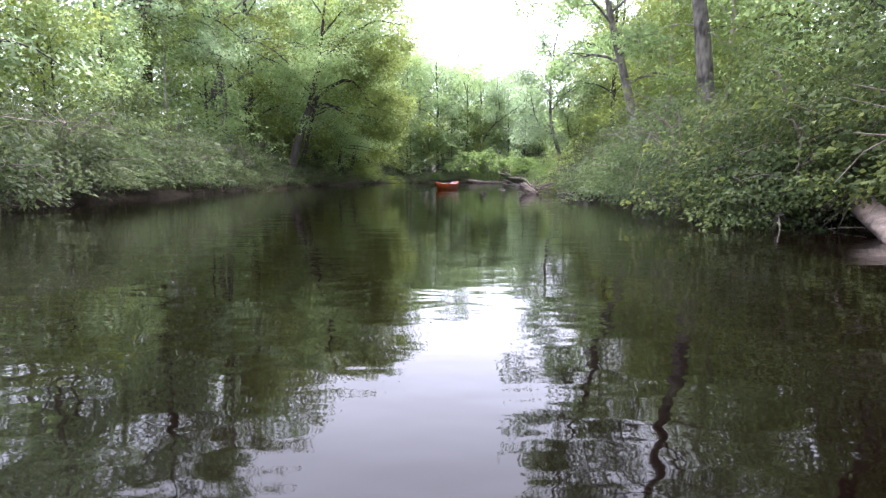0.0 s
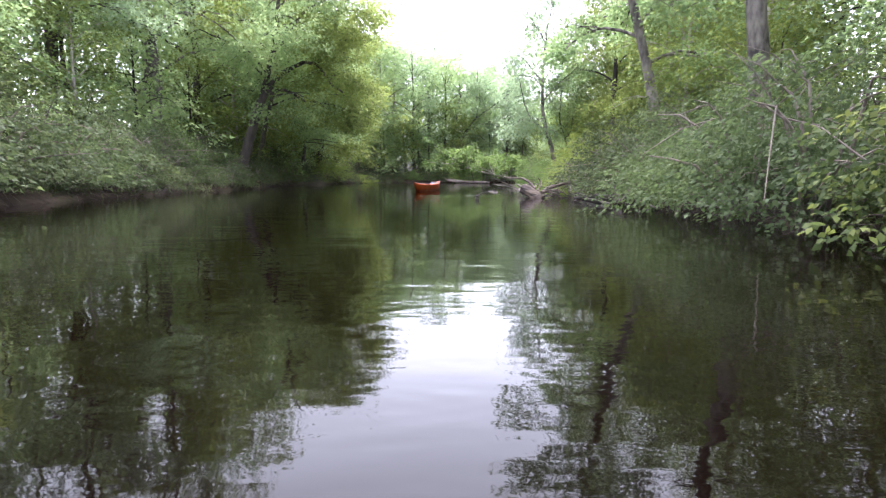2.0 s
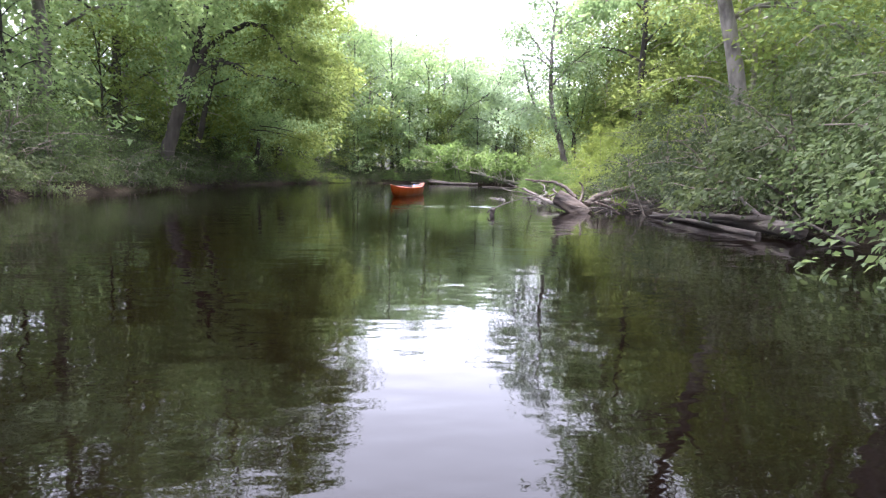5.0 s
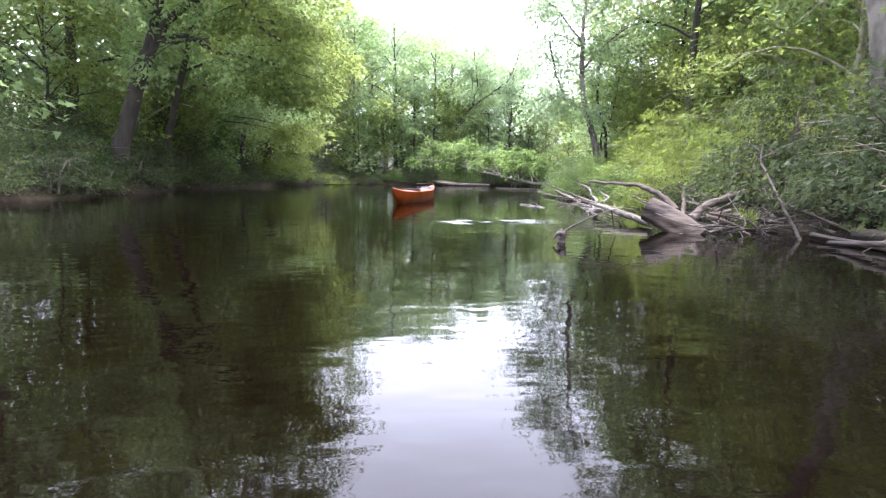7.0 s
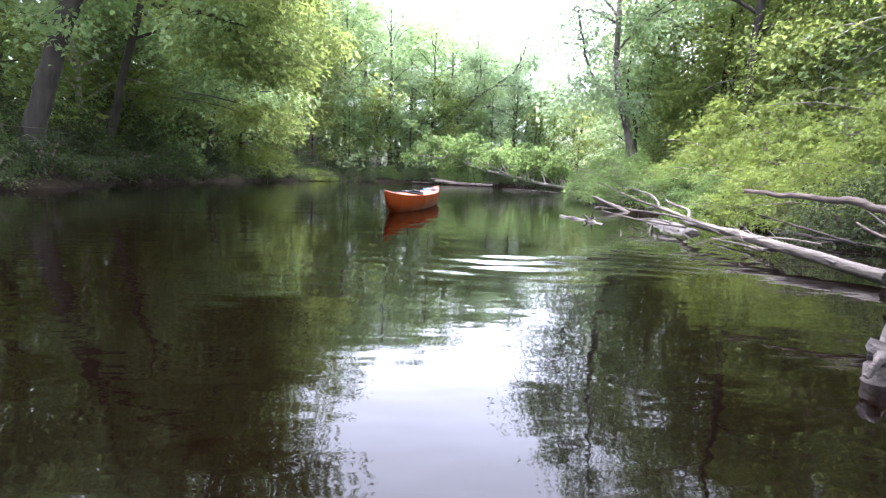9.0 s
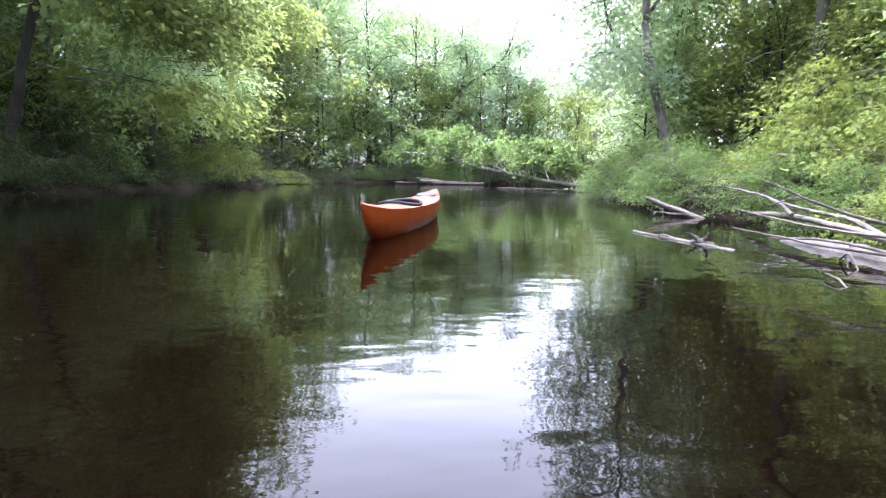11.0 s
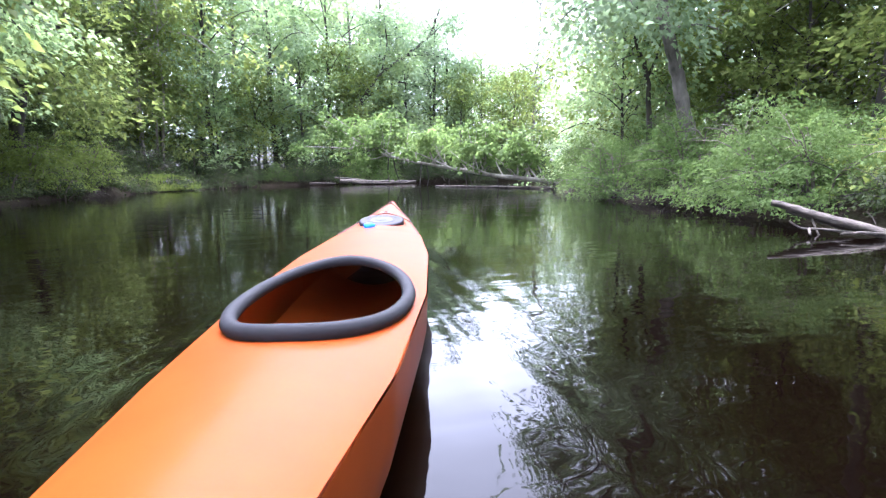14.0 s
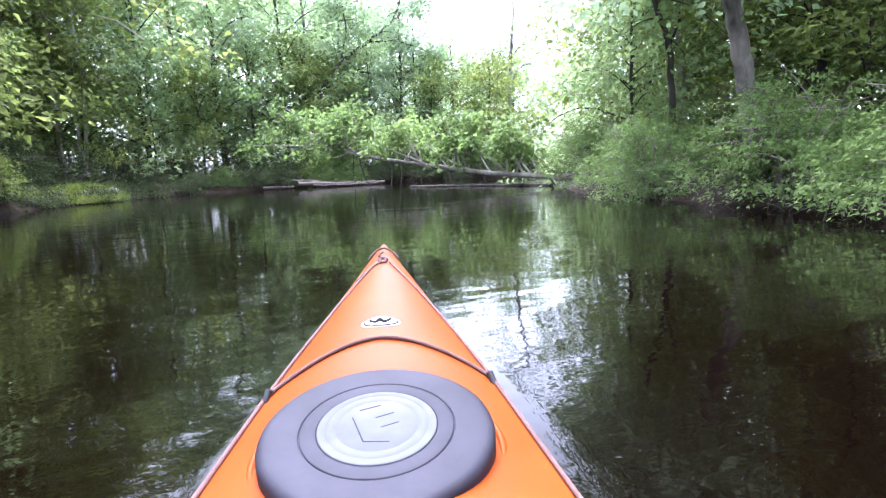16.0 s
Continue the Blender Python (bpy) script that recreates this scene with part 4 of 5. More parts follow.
# a mossy grass point on the far bank
k = 5000
ga, gr = rng.uniform(0, 2 * np.pi, k), np.sqrt(rng.uniform(0, 1, k))
gp = np.column_stack([-4.6 + np.cos(ga) * gr * 1.2 + 0.2 * np.sin(ga), 49.0 + np.sin(ga) * gr * 1.5, np.zeros(k)])
gp[:, 2] = np.maximum(ground_height(gp[:, :2]), 0.0) + 0.02
tagged(new("grass", leaf_mesh("grass", gp, rng.normal(0, 0.35, gp.shape) + [0, 0, 1], rng.normal(0, 1, gp.shape), rng.uniform(0.12, 0.34, k), GRASS, 0.1)),
       "bright mossy grass on a low point of the bank", "grass", kind="stuff")


# ---- dead wood in the river ----
def wood_piece(pts, r_from, r_to, seed, sides=9, rough=0.1, k=None):
    rg = np.random.default_rng(seed)
    k = k or max(5, 4 * len(pts))
    c = curve_pts(pts, k)
    sh = Shape()
    if r_from > 0.1:
        # thick stems keep their girth and carry torn ridges along the grain
        ridges = 1 + 0.05 * rg.normal(0, 1, sides) + 0.05 * np.sin(np.arange(sides) * 6.2832 * 3 / sides + seed)
        sh.tube(c, np.outer(np.linspace(r_from, r_to, k) * rg.uniform(0.985, 1.015, k), ridges), sides, rg, 0.018)
        return sh
    c[1:-1] += rg.normal(0, min(r_from * 0.14, 0.008), c[1:-1].shape)
    sh.tube(c, np.linspace(r_from, r_to, k) * rg.uniform(0.95, 1.05, k), sides, rg, rough)
    return sh


def dead_wood(name, label, trunk, r_from, r_to, branches, mat, seed, group="driftwood", knot=None):
    """A stranded log or branch: trunk with its side branches as parts."""
    root = tagged(new(name), label, "log", group)
    part("stem", wood_piece(trunk, r_from, r_to, seed, 28 if r_from > 0.1 else 9, 0.05).mesh("stem", mat), root)
    for i, (pts, ra, rb) in enumerate(branches):
        part("branch", wood_piece(pts, ra, rb, seed * 10 + i, 6, 0.06).mesh("branch", knot or mat), root)
    return root


# the great root end lying in the river
stump = dead_wood("fallen_log", "thick weathered log with a cut face and torn roots, half sunk",
                  [(2.96, 20.68, 0.27), (3.1, 20.56, 0.19), (3.26, 20.42, 0.07), (3.42, 20.28, -0.08)], 0.145, 0.16,
                  [([(3.4, 20.6, 0.2), (3.52, 20.85, 0.38), (3.53, 20.9, 0.5), (3.46, 20.92, 0.58)], 0.03, 0.017),
                   ([(3.5, 20.6, 0.15), (3.9, 20.9, 0.32), (4.35, 21.2, 0.42), (4.8, 21.5, 0.5)], 0.065, 0.04),
                   ([(3.3, 20.6, 0.26), (3.2, 20.85, 0.46), (3.05, 21.15, 0.55), (2.85, 21.45, 0.58), (2.56, 21.7, 0.6)], 0.042, 0.018),
                   ([(3.6, 20.4, 0.2), (3.9, 20.3, 0.12), (4.05, 20.15, -0.04)], 0.03, 0.012), ([(3.65, 20.45, 0.22), (4.05, 20.45, 0.22), (4.3, 20.3, 0.0)], 0.03, 0.012),
                   ([(3.75, 20.55, 0.2), (4.15, 20.65, 0.3), (4.45, 20.55, 0.05)], 0.026, 0.01), ([(3.65, 20.5, 0.2), (3.95, 20.4, 0.4), (4.0, 20.35, 0.62)], 0.015, 0.005),
                   ([(3.85, 20.55, 0.1), (4.15, 20.35, 0.2), (4.17, 20.25, 0.48)], 0.012, 0.005), ([(3.1, 20.7, 0.3), (2.98, 20.95, 0.36), (2.95, 21.05, 0.42)], 0.018, 0.008)], LOG_WOOD, 101)
rt = np.random.default_rng(590)
for i in range(46):
    p0 = np.array([rt.uniform(3.45, 4.6), rt.uniform(20.0, 20.8), rt.uniform(0.0, 0.22)])
    aim, ln = rt.uniform(0, 6.28), rt.uniform(0.3, 0.9)
    p1 = p0 + np.array([math.cos(aim) * ln, math.sin(aim) * ln * 0.6, rt.normal(0.0, 0.16)])
    p1[2] = max(p1[2], -0.03)
    part("twig", wood_piece([p0, (p0 + p1) / 2 + rt.normal(0, 0.04, 3), p1], rt.uniform(0.006, 0.014), 0.004, 600 + i, 5, 0.0, 6).mesh("twig", DRIFT_DARK if i % 4 else TWIG), stump)
dead_wood("dead_branch", "bare grey dead branch leaning out of the bank shrubs", [(4.3, 19.62, -0.1), (4.2, 19.9, 0.35), (4.2, 20.17, 0.66), (4.2, 20.4, 0.9), (4.3, 20.5, 1.1)], 0.02, 0.008,
          [([(4.2, 20.4, 0.9), (4.35, 20.2, 1.05), (4.6, 20.0, 1.2)], 0.011, 0.005), ([(4.2, 20.3, 0.78), (4.26, 20.38, 0.58), (4.24, 20.2, 0.42)], 0.01, 0.006), ([(4.25, 20.45, 1.0), (4.15, 20.6, 1.12), (4.1, 20.7, 1.15)], 0.008, 0.004)], DRIFT, 121)
tuft = tagged(new("grass_tuft"), "tuft of fresh grass growing among the drifted twigs", "grass")
tb = np.column_stack([rt.normal(4.15, 0.06, 150), rt.normal(20.55, 0.06, 150), np.full(150, 0.02)])
part("blades", leaf_mesh("blades", tb, rt.normal(0, 0.3, tb.shape) + [0, 0, 1], rt.normal(0, 1, tb.shape), rt.uniform(0.16, 0.36, 150), GRASS, 0.07), tuft)
snag = dead_wood("snag", "dark rotten stub of branch standing in the water", [(1.42, 19.2, -0.16), (1.42, 19.2, -0.04), (1.43, 19.21, 0.05), (1.46, 19.24, 0.13)], 0.045, 0.035,
                 [([(1.46, 19.24, 0.1), (1.62, 19.38, 0.17), (1.9, 19.65, 0.24), (2.2, 19.92, 0.29), (2.4, 20.1, 0.28)], 0.01, 0.005), ([(2.2, 19.92, 0.29), (2.25, 20.0, 0.16), (2.3, 20.02, 0.02)], 0.008, 0.004),
                  ([(1.44, 19.2, 0.08), (1.38, 19.16, 0.1), (1.33, 19.15, 0.04)], 0.025, 0.01)], DRIFT_DARK, 103)
dead_wood("fallen_log", "sawn grey log lying along the bank", [(4.3, 15.9, 0.12), (4.42, 17.4, 0.11), (4.6, 19.3, 0.1)], 0.095, 0.07,
                    [([(4.35, 16.4, 0.2), (4.15, 17.6, 0.16), (4.05, 19.0, 0.05)], 0.05, 0.025), ([(4.1, 16.3, 0.02), (4.2, 17.5, 0.04), (4.5, 19.8, 0.05)], 0.045, 0.03),
                     ([(4.3, 16.6, 0.22), (4.5, 17.3, 0.42), (4.7, 17.9, 0.55)], 0.03, 0.012)], DRIFT_DARK, 104)
dead_wood("fallen_log", "dark log lying low against the bank", [(5.0, 22.3, 0.1), (5.5, 21.9, 0.13), (6.1, 21.6, 0.14)], 0.1, 0.1,
                     [([(4.8, 21.6, 0.1), (5.4, 21.0, 0.1), (6.0, 20.2, 0.05), (6.2, 19.8, 0.12)], 0.055, 0.05), ([(4.9, 21.2, 0.0), (5.5, 20.6, 0.02), (6.0, 19.9, 0.02)], 0.045, 0.03)], DRIFT_DARK, 105)
dead_wood("dead_branch", "bare grey dead branch propped up in the bank shrubs", [(5.85, 21.4, 0.05), (5.8, 22.0, 0.57), (5.63, 22.3, 0.98), (5.74, 22.3, 1.2)], 0.03, 0.01,
                  [([(5.7, 22.2, 0.8), (5.54, 22.0, 0.6), (5.62, 22.0, 0.4), (5.72, 22.0, 0.2)], 0.018, 0.012), ([(5.62, 22.3, 1.0), (5.4, 22.3, 1.15), (5.3, 22.3, 1.3)], 0.012, 0.005)], DRIFT, 106)
antler = dead_wood("fallen_log", "weathered stripped tree top lying along the bank, its thin branches raised",
                   [(4.75, 27.8, 0.16), (4.6, 27.4, 0.2), (4.3, 26.4, 0.23), (4.1, 25.6, 0.19), (3.88, 25.0, 0.16), (3.5, 24.1, 0.16), (3.25, 22.9, 0.17), (3.15, 21.8, 0.12), (3.15, 20.95, 0.06)], 0.025, 0.05,
                   [([(4.29, 26.5, 0.24), (4.4, 26.85, 0.36), (4.46, 27.15, 0.42), (4.41, 27.6, 0.49), (4.28, 28.0, 0.53)], 0.024, 0.008), ([(4.41, 27.6, 0.49), (4.44, 27.66, 0.55)], 0.008, 0.004),
                    ([(4.95, 27.6, 0.36), (4.81, 27.3, 0.33), (4.62, 26.6, 0.28), (4.5, 25.9, 0.23), (4.09, 25.2, 0.15)], 0.014, 0.03), ([(3.5, 25.8, 0.07), (3.62, 25.3, 0.12), (3.65, 24.8, 0.1), (3.41, 24.2, 0.05)], 0.01, 0.018),
                    ([(3.4, 23.6, 0.18), (3.15, 24.2, 0.32), (2.8, 24.5, 0.46), (2.45, 24.6, 0.62)], 0.02, 0.006), ([(2.8, 24.5, 0.46), (2.9, 24.8, 0.5), (2.85, 25.0, 0.42)], 0.008, 0.004),
                    ([(3.25, 22.9, 0.17), (2.95, 23.6, 0.28), (2.75, 24.4, 0.3), (2.7, 25.2, 0.38)], 0.015, 0.005), ([(3.5, 24.2, 0.1), (3.2, 24.7, 0.12), (2.9, 25.5, 0.2)], 0.015, 0.006),
                    ([(3.2, 22.0, 0.12), (3.35, 22.5, 0.04), (3.5, 23.6, 0.03)], 0.018, 0.01), ([(3.42, 24.9, 0.02), (3.3, 24.7, 0.1), (3.12, 24.4, -0.04)], 0.01, 0.007),
                    ([(2.66, 24.2, 0.03), (2.58, 24.0, 0.03), (2.49, 23.8, -0.04)], 0.007, 0.005)], DRIFT, 107)
rb = np.random.default_rng(591)
for i in range(16):
    q = rb.uniform(0, 1)
    p0 = np.array([3.1 + 0.75 * q + rb.normal(0, 0.1), 21.2 + 3.4 * q, rb.uniform(0.02, 0.2)])
    p1 = p0 + np.array([rb.normal(-0.15, 0.25), rb.uniform(0.2, 0.8), rb.normal(0.04, 0.12)])
    p1[2] = max(p1[2], 0.0)
    part("twig", wood_piece([p0, p0 * 0.6 + p1 * 0.4 + rb.normal(0, 0.06, 3), p1], rb.uniform(0.005, 0.011), 0.003, 660 + i, 5, 0.0, 8).mesh("twig", DRIFT if i % 3 else TWIG), antler)
dead_wood("fallen_log", "broad bleached trunk half under water", [(4.0, 26.2, -0.05), (3.95, 25.7, -0.03), (3.88, 25.1, -0.03), (3.72, 24.4, -0.07)], 0.08, 0.13,
                      [([(3.9, 25.3, 0.05), (3.8, 25.2, 0.12), (3.7, 25.15, 0.02)], 0.012, 0.008)], DRIFT_PALE, 108)
dead_wood("floating_log", "slim pale log floating with scraps of dark bark", [(2.74, 27.00, 0.004), (2.78, 26.55, 0.0), (2.84, 26.05, -0.006), (2.92, 25.45, -0.02)], 0.016, 0.03,
                      [([(2.86, 26.01, -0.01), (2.88, 25.91, 0.022), (2.92, 25.70, -0.02)], 0.04, 0.03), ([(2.86, 25.93, 0.04), (2.81, 25.98, 0.085), (2.78, 26.01, 0.1)], 0.022, 0.006),
                       ([(2.88, 25.85, 0.04), (2.89, 25.83, 0.09), (2.88, 25.81, 0.12)], 0.02, 0.006), ([(2.78, 26.50, 0.012), (2.80, 26.40, 0.022), (2.82, 26.25, 0.0)], 0.02, 0.014)], DRIFT_PALE, 109, knot=BARK_DARK)
dead_wood("fallen_log", "split dead trunk slanting from the bank into the water", [(4.45, 30.05, 0.27), (4.55, 29.8, 0.2), (4.7, 29.45, 0.1), (4.9, 29.02, -0.04)], 0.03, 0.05,
                      [([(4.72, 29.45, 0.03), (4.5, 29.6, 0.06), (4.36, 29.65, 0.06), (4.28, 29.7, 0.13)], 0.014, 0.008), ([(4.42, 29.62, 0.06), (4.3, 29.5, 0.03)], 0.014, 0.01),
                       ([(4.58, 29.75, 0.17), (4.56, 29.68, 0.06), (4.54, 29.6, -0.04)], 0.011, 0.007), ([(4.8, 29.2, 0.04), (4.58, 29.3, 0.05), (4.46, 29.36, 0.04)], 0.018, 0.01),
                       ([(4.52, 29.95, 0.2), (4.68, 29.6, 0.08), (4.86, 29.2, 0.0)], 0.024, 0.016)], DRIFT, 110)
dead_wood("fallen_log", "smooth brown log under the bank shrubs", [(4.25, 4.9, -0.03), (4.75, 5.9, 0.15), (5.1, 6.6, 0.27), (5.5, 7.4, 0.4)], 0.12, 0.15, [([(4.0, 7.6, 0.03), (4.4, 8.0, 0.12), (4.9, 8.3, 0.2)], 0.012, 0.02)], LOG_WOOD, 111)
dead_wood("fallen_log", "bleached logs stranded on the far bank", [(2.4, 52.6, 0.2), (4.0, 52.8, 0.12), (6.2, 53.0, 0.1)], 0.1, 0.06,
                    [([(3.0, 52.5, 0.1), (4.2, 52.3, 0.06), (5.8, 52.5, 0.08)], 0.06, 0.04), ([(2.2, 53.0, 0.35), (3.2, 52.9, 0.28), (4.4, 53.1, 0.1)], 0.05, 0.03), ([(1.0, 53.0, 0.1), (2.2, 52.6, 0.1)], 0.05, 0.03)], DRIFT, 112)
dead_wood("floating_log", "thin pale pole lying on the water", [(7.9, 41.3, 0.02), (7.0, 44.0, 0.02), (5.6, 46.8, 0.02)], 0.05, 0.03, [([(7.2, 43.4, 0.03), (7.5, 43.8, 0.12)], 0.012, 0.006)], DRIFT, 113)

rs = np.random.default_rng(500)
for i in range(16):
    y0 = rs.uniform(15.5, 23.5)
    x0 = float(np.interp(y0, [q[1] for q in RIGHT], [q[0] for q in RIGHT])) + rs.uniform(-0.6, 0.35)
    aim, ln = rs.uniform(-0.9, 0.6), rs.uniform(0.7, 1.9)
    p0 = np.array([x0, y0, rs.uniform(-0.04, 0.1)])
    p1 = p0 + np.array([math.sin(aim) * ln, math.cos(aim) * ln, rs.uniform(-0.05, 0.55)])
    dead_wood("dead_branch", "grey dead branch washed up against the bank", [p0, (p0 + p1) / 2 + rs.normal(0, 0.05, 3), p1], rs.uniform(0.014, 0.03), 0.007,
              [([(p0 + p1) / 2, (p0 + p1) / 2 + [rs.normal(0, 0.2), rs.normal(0, 0.2), rs.uniform(0.05, 0.3)]], 0.01, 0.004)], DRIFT if i % 3 else DRIFT_DARK, 510 + i)

# the uprooted tree that still bears leaves, lying across the bend
fallen = tagged(new("fallen_tree"), "uprooted tree lying across the bend, its branches still in pale leaf", "tree")
fpts = [(8.6, 41.2, 0.2), (7.98, 41.8, 0.24), (6.92, 43.0, 0.38), (6.12, 44.0, 0.57), (5.13, 45.5, 0.83), (4.13, 47.0, 1.12), (3.2, 48.3, 1.45)]
part("trunk", wood_piece(fpts, 0.085, 0.035, 120, 10).mesh("trunk", BARK_PALE), fallen)
rg = np.random.default_rng(121)
fc = curve_pts(fpts + [(1.9, 49.4, 1.7), (0.6, 50.6, 1.5)], 52)
cs, os_ = [], []
for i in range(46):
    far = rg.uniform(0.08, 1.0)
    p0 = fc[min(int(far * 52), 40 if i % 2 else 33)]
    end = fc[int(far * 51)] + np.array([rg.normal(0, 0.6), abs(rg.normal(0, 0.8)) + 0.1 if far < 0.62 else rg.normal(0.1, 0.8), rg.uniform(0.75, 1.6) if far < 0.6 or i % 3 else rg.uniform(-0.9, 0.6)])
    part("branch", wood_piece([p0, (p0 + end) / 2 + rg.normal(0, 0.08, 3), end], 0.035, 0.008, 130 + i, 5, 0.0, 6).mesh("branch", BARK_PALE), fallen)
    for q in range(7):
        cs.append(p0 + (end - p0) * rg.uniform(0.55, 1.12) + rg.normal(0, 0.18, 3))
        a = rg.uniform(0, 6.28)
        os_.append([math.cos(a), math.sin(a), 0])
for i in range(9):
    p0 = fc[int(rg.uniform(3, 34))]
    part("branch", wood_piece([p0, p0 + [rg.normal(0, 0.1), -0.15, -p0[2] * 0.5], [p0[0] + rg.normal(0, 0.25), p0[1] - 0.3, -0.05]], 0.03, 0.012, 180 + i, 5, 0.0, 5).mesh("branch", BARK_DARK), fallen)
part("crown", leaf_mesh("crown", *spray_leaves(rg, np.array(cs), np.array(os_), 26, 0.36, 0.15, 0.3, 0.3), LEAF_FRESH), fallen)



# ---- bare brushwood hanging along the banks ----
brush = Shape()


def brushwood(x, y, seed, toward, count=26):
    """A tangle of dead twigs and roots that hangs from the bank to the water."""
    rg = np.random.default_rng(seed)
    base = np.array([x, y, max(0.03, gz(x, y))])
    for _ in range(count):
        b0 = base + np.array([rg.normal(0, 0.25), rg.normal(0, 0.5), rg.uniform(0.0, 0.35)])
        ln = rg.uniform(0.25, 0.65)
        d = np.array([toward * rg.uniform(0.2, 1.0), rg.normal(0, 0.6), rg.normal(-0.1, 0.35)])
        brush.tube(curve_pts([b0, b0 + d * ln * 0.5 + [0, 0, 0.06], b0 + d * ln - [0, 0, 0.12 * ln]], 5), np.linspace(0.004, 0.0015, 5) * rg.uniform(0.6, 1.5), 4, caps=False)


for i, (x_, y_) in enumerate([(4.2, 7.4), (4.3, 9.0), (4.5, 11.2), (4.8, 13.0), (5.1, 14.8), (5.2, 17.0), (5.3, 18.6), (5.0, 20.2), (5.4, 22.8), (5.6, 25.0), (5.5, 30.2), (5.6, 31.8), (5.9, 34.0), (6.4, 36.2), (7.0, 38.0), (8.3, 41.0)]):
    brushwood(x_, y_, 300 + i, -1.0, 44)
for i, y_ in enumerate(np.arange(6.0, 40.0, 0.8)):
    brushwood(float(np.interp(y_, [q[1] for q in RIGHT], [q[0] for q in RIGHT])) + 0.15, y_, 400 + i, -1.0, 26)
for i, (x_, y_) in enumerate([(-7.8, 9.5), (-7.9, 11.0), (-7.95, 12.6), (-8.0, 14.6), (-7.9, 17.5), (-7.7, 21.0), (-7.6, 26.0), (-7.4, 31.2), (-7.3, 34.4), (-6.7, 39.4), (-5.6, 43.8), (-2.2, 51.6), (0.6, 53.8)]):
    brushwood(x_, y_, 340 + i, 1.0, 40)
tagged(new("brushwood", brush.mesh("brushwood", DRIFT_DARK)), "bare dead twigs and roots hanging from the banks", "brushwood", kind="stuff")


def rock(x, y, r, seed):
    bm = bmesh.new()
    bmesh.ops.create_icosphere(bm, subdivisions=3, radius=r)
    for v in bm.verts:
        v.co *= 1 + 0.28 * noise.noise(v.co * (1.6 / r) + Vector((seed, 0, 0)))
        v.co.z *= 0.65
    me = bpy.data.meshes.new("rock")
    bm.to_mesh(me)
    bm.free()
    me.materials.append(STONE)
    me.polygons.foreach_set("use_smooth", [True] * len(me.polygons))
    ob = new("rock", me)
    ob.matrix_basis = pose(x, y, max(gz(x, y), 0.0) + r * 0.2, 0, 0, seed * 50)
    return tagged(ob, "grey rock lying on the low grassy bank", "rock", "rocks on the bank")


STONE = bark_material("grey_stone", (0.1, 0.095, 0.085), (0.26, 0.245, 0.22), 5.0)
for i, (x_, y_, r_) in enumerate([(-3.9, 49.7, 0.24), (-4.9, 47.9, 0.16), (-5.4, 47.0, 0.14), (-4.4, 48.6, 0.12), (-5.9, 45.6, 0.18)]):
    rock(x_, y_, r_, i + 1)

# ---- the kayak ----
def plain(name, colour, rough, metal=0.0, speck=0.12, scale=40.0, bumpy=0.15, shine=0.3):
    m, n, l, b = material(name, rough)
    tex, big = noise_tex(n, l, scale, 4.0), noise_tex(n, l, 3.0, 2.0)
    mx = n.new("ShaderNodeMath")
    mx.operation = "MULTIPLY_ADD"
    mx.inputs[1].default_value = 0.5
    l.new(tex.outputs["Fac"], mx.inputs[0])
    hf = n.new("ShaderNodeMath")
    hf.operation = "MULTIPLY"
    hf.inputs[1].default_value = 0.5
    l.new(big.outputs["Fac"], hf.inputs[0])
    l.new(hf.outputs[0], mx.inputs[2])
    r = ramp(n, [(0.3, tuple(c * (1 - speck) for c in colour)), (0.7, tuple(min(1, c * (1 + speck)) for c in colour))])
    l.new(mx.outputs[0], r.inputs[0])
    l.new(r.outputs[0], b.inputs["Base Color"])
    b.inputs["Metallic"].default_value = metal
    b.inputs["Specular IOR Level"].default_value = shine
    bump(n, l, tex.outputs["Fac"], b, bumpy, 0.002)
    return m


ORANGE = plain("orange_polyethylene", (0.2, 0.036, 0.004), 0.42, speck=0.12, shine=0.07, scale=9.0)
RUBBER = plain("worn_grey_rubber", (0.02, 0.0185, 0.024), 0.6, shine=0.12, speck=0.45, scale=18.0, bumpy=0.5)
PLATE = plain("scuffed_pale_plastic", (0.08, 0.082, 0.09), 0.75, shine=0.08, speck=0.2, scale=30.0, bumpy=0.4)
MARK = plain("worn_plate_line", (0.022, 0.022, 0.025), 0.75, shine=0.08)
CORD = plain("brown_deck_cord", (0.085, 0.042, 0.034), 0.8, speck=0.35, scale=300.0)
BLACK = plain("black_plastic", (0.02, 0.02, 0.022), 0.7, shine=0.1)
WHITE = plain("white_decal", (0.75, 0.75, 0.75), 0.4, speck=0.04)
BLUE = plain("blue_foam", (0.03, 0.22, 0.7), 0.6)
SECT_S = [-3.05, -2.85, -2.45, -1.9, -1.2, -0.4, 0.3, 0.55, 0.82, 1.15, 1.5, 1.75, 1.86, 1.9]
HALF = [0.006, 0.045, 0.13, 0.215, 0.275, 0.285, 0.245, 0.215, 0.186, 0.138, 0.08, 0.032, 0.012, 0.004]
SHEER = [0.36, 0.33, 0.285, 0.26, 0.25, 0.25, 0.255, 0.262, 0.272, 0.29, 0.32, 0.35, 0.362, 0.366]
RIDGE = [0.37, 0.35, 0.315, 0.3, 0.29, 0.285, 0.288, 0.296, 0.322, 0.344, 0.358, 0.368, 0.371, 0.368]
KEEL = [0.33, 0.15, -0.02, -0.09, -0.11, -0.11, -0.11, -0.1, -0.085, -0.06, 0.0, 0.1, 0.2, 0.27]


def along(s, table):
    return float(np.interp(s, SECT_S, table))


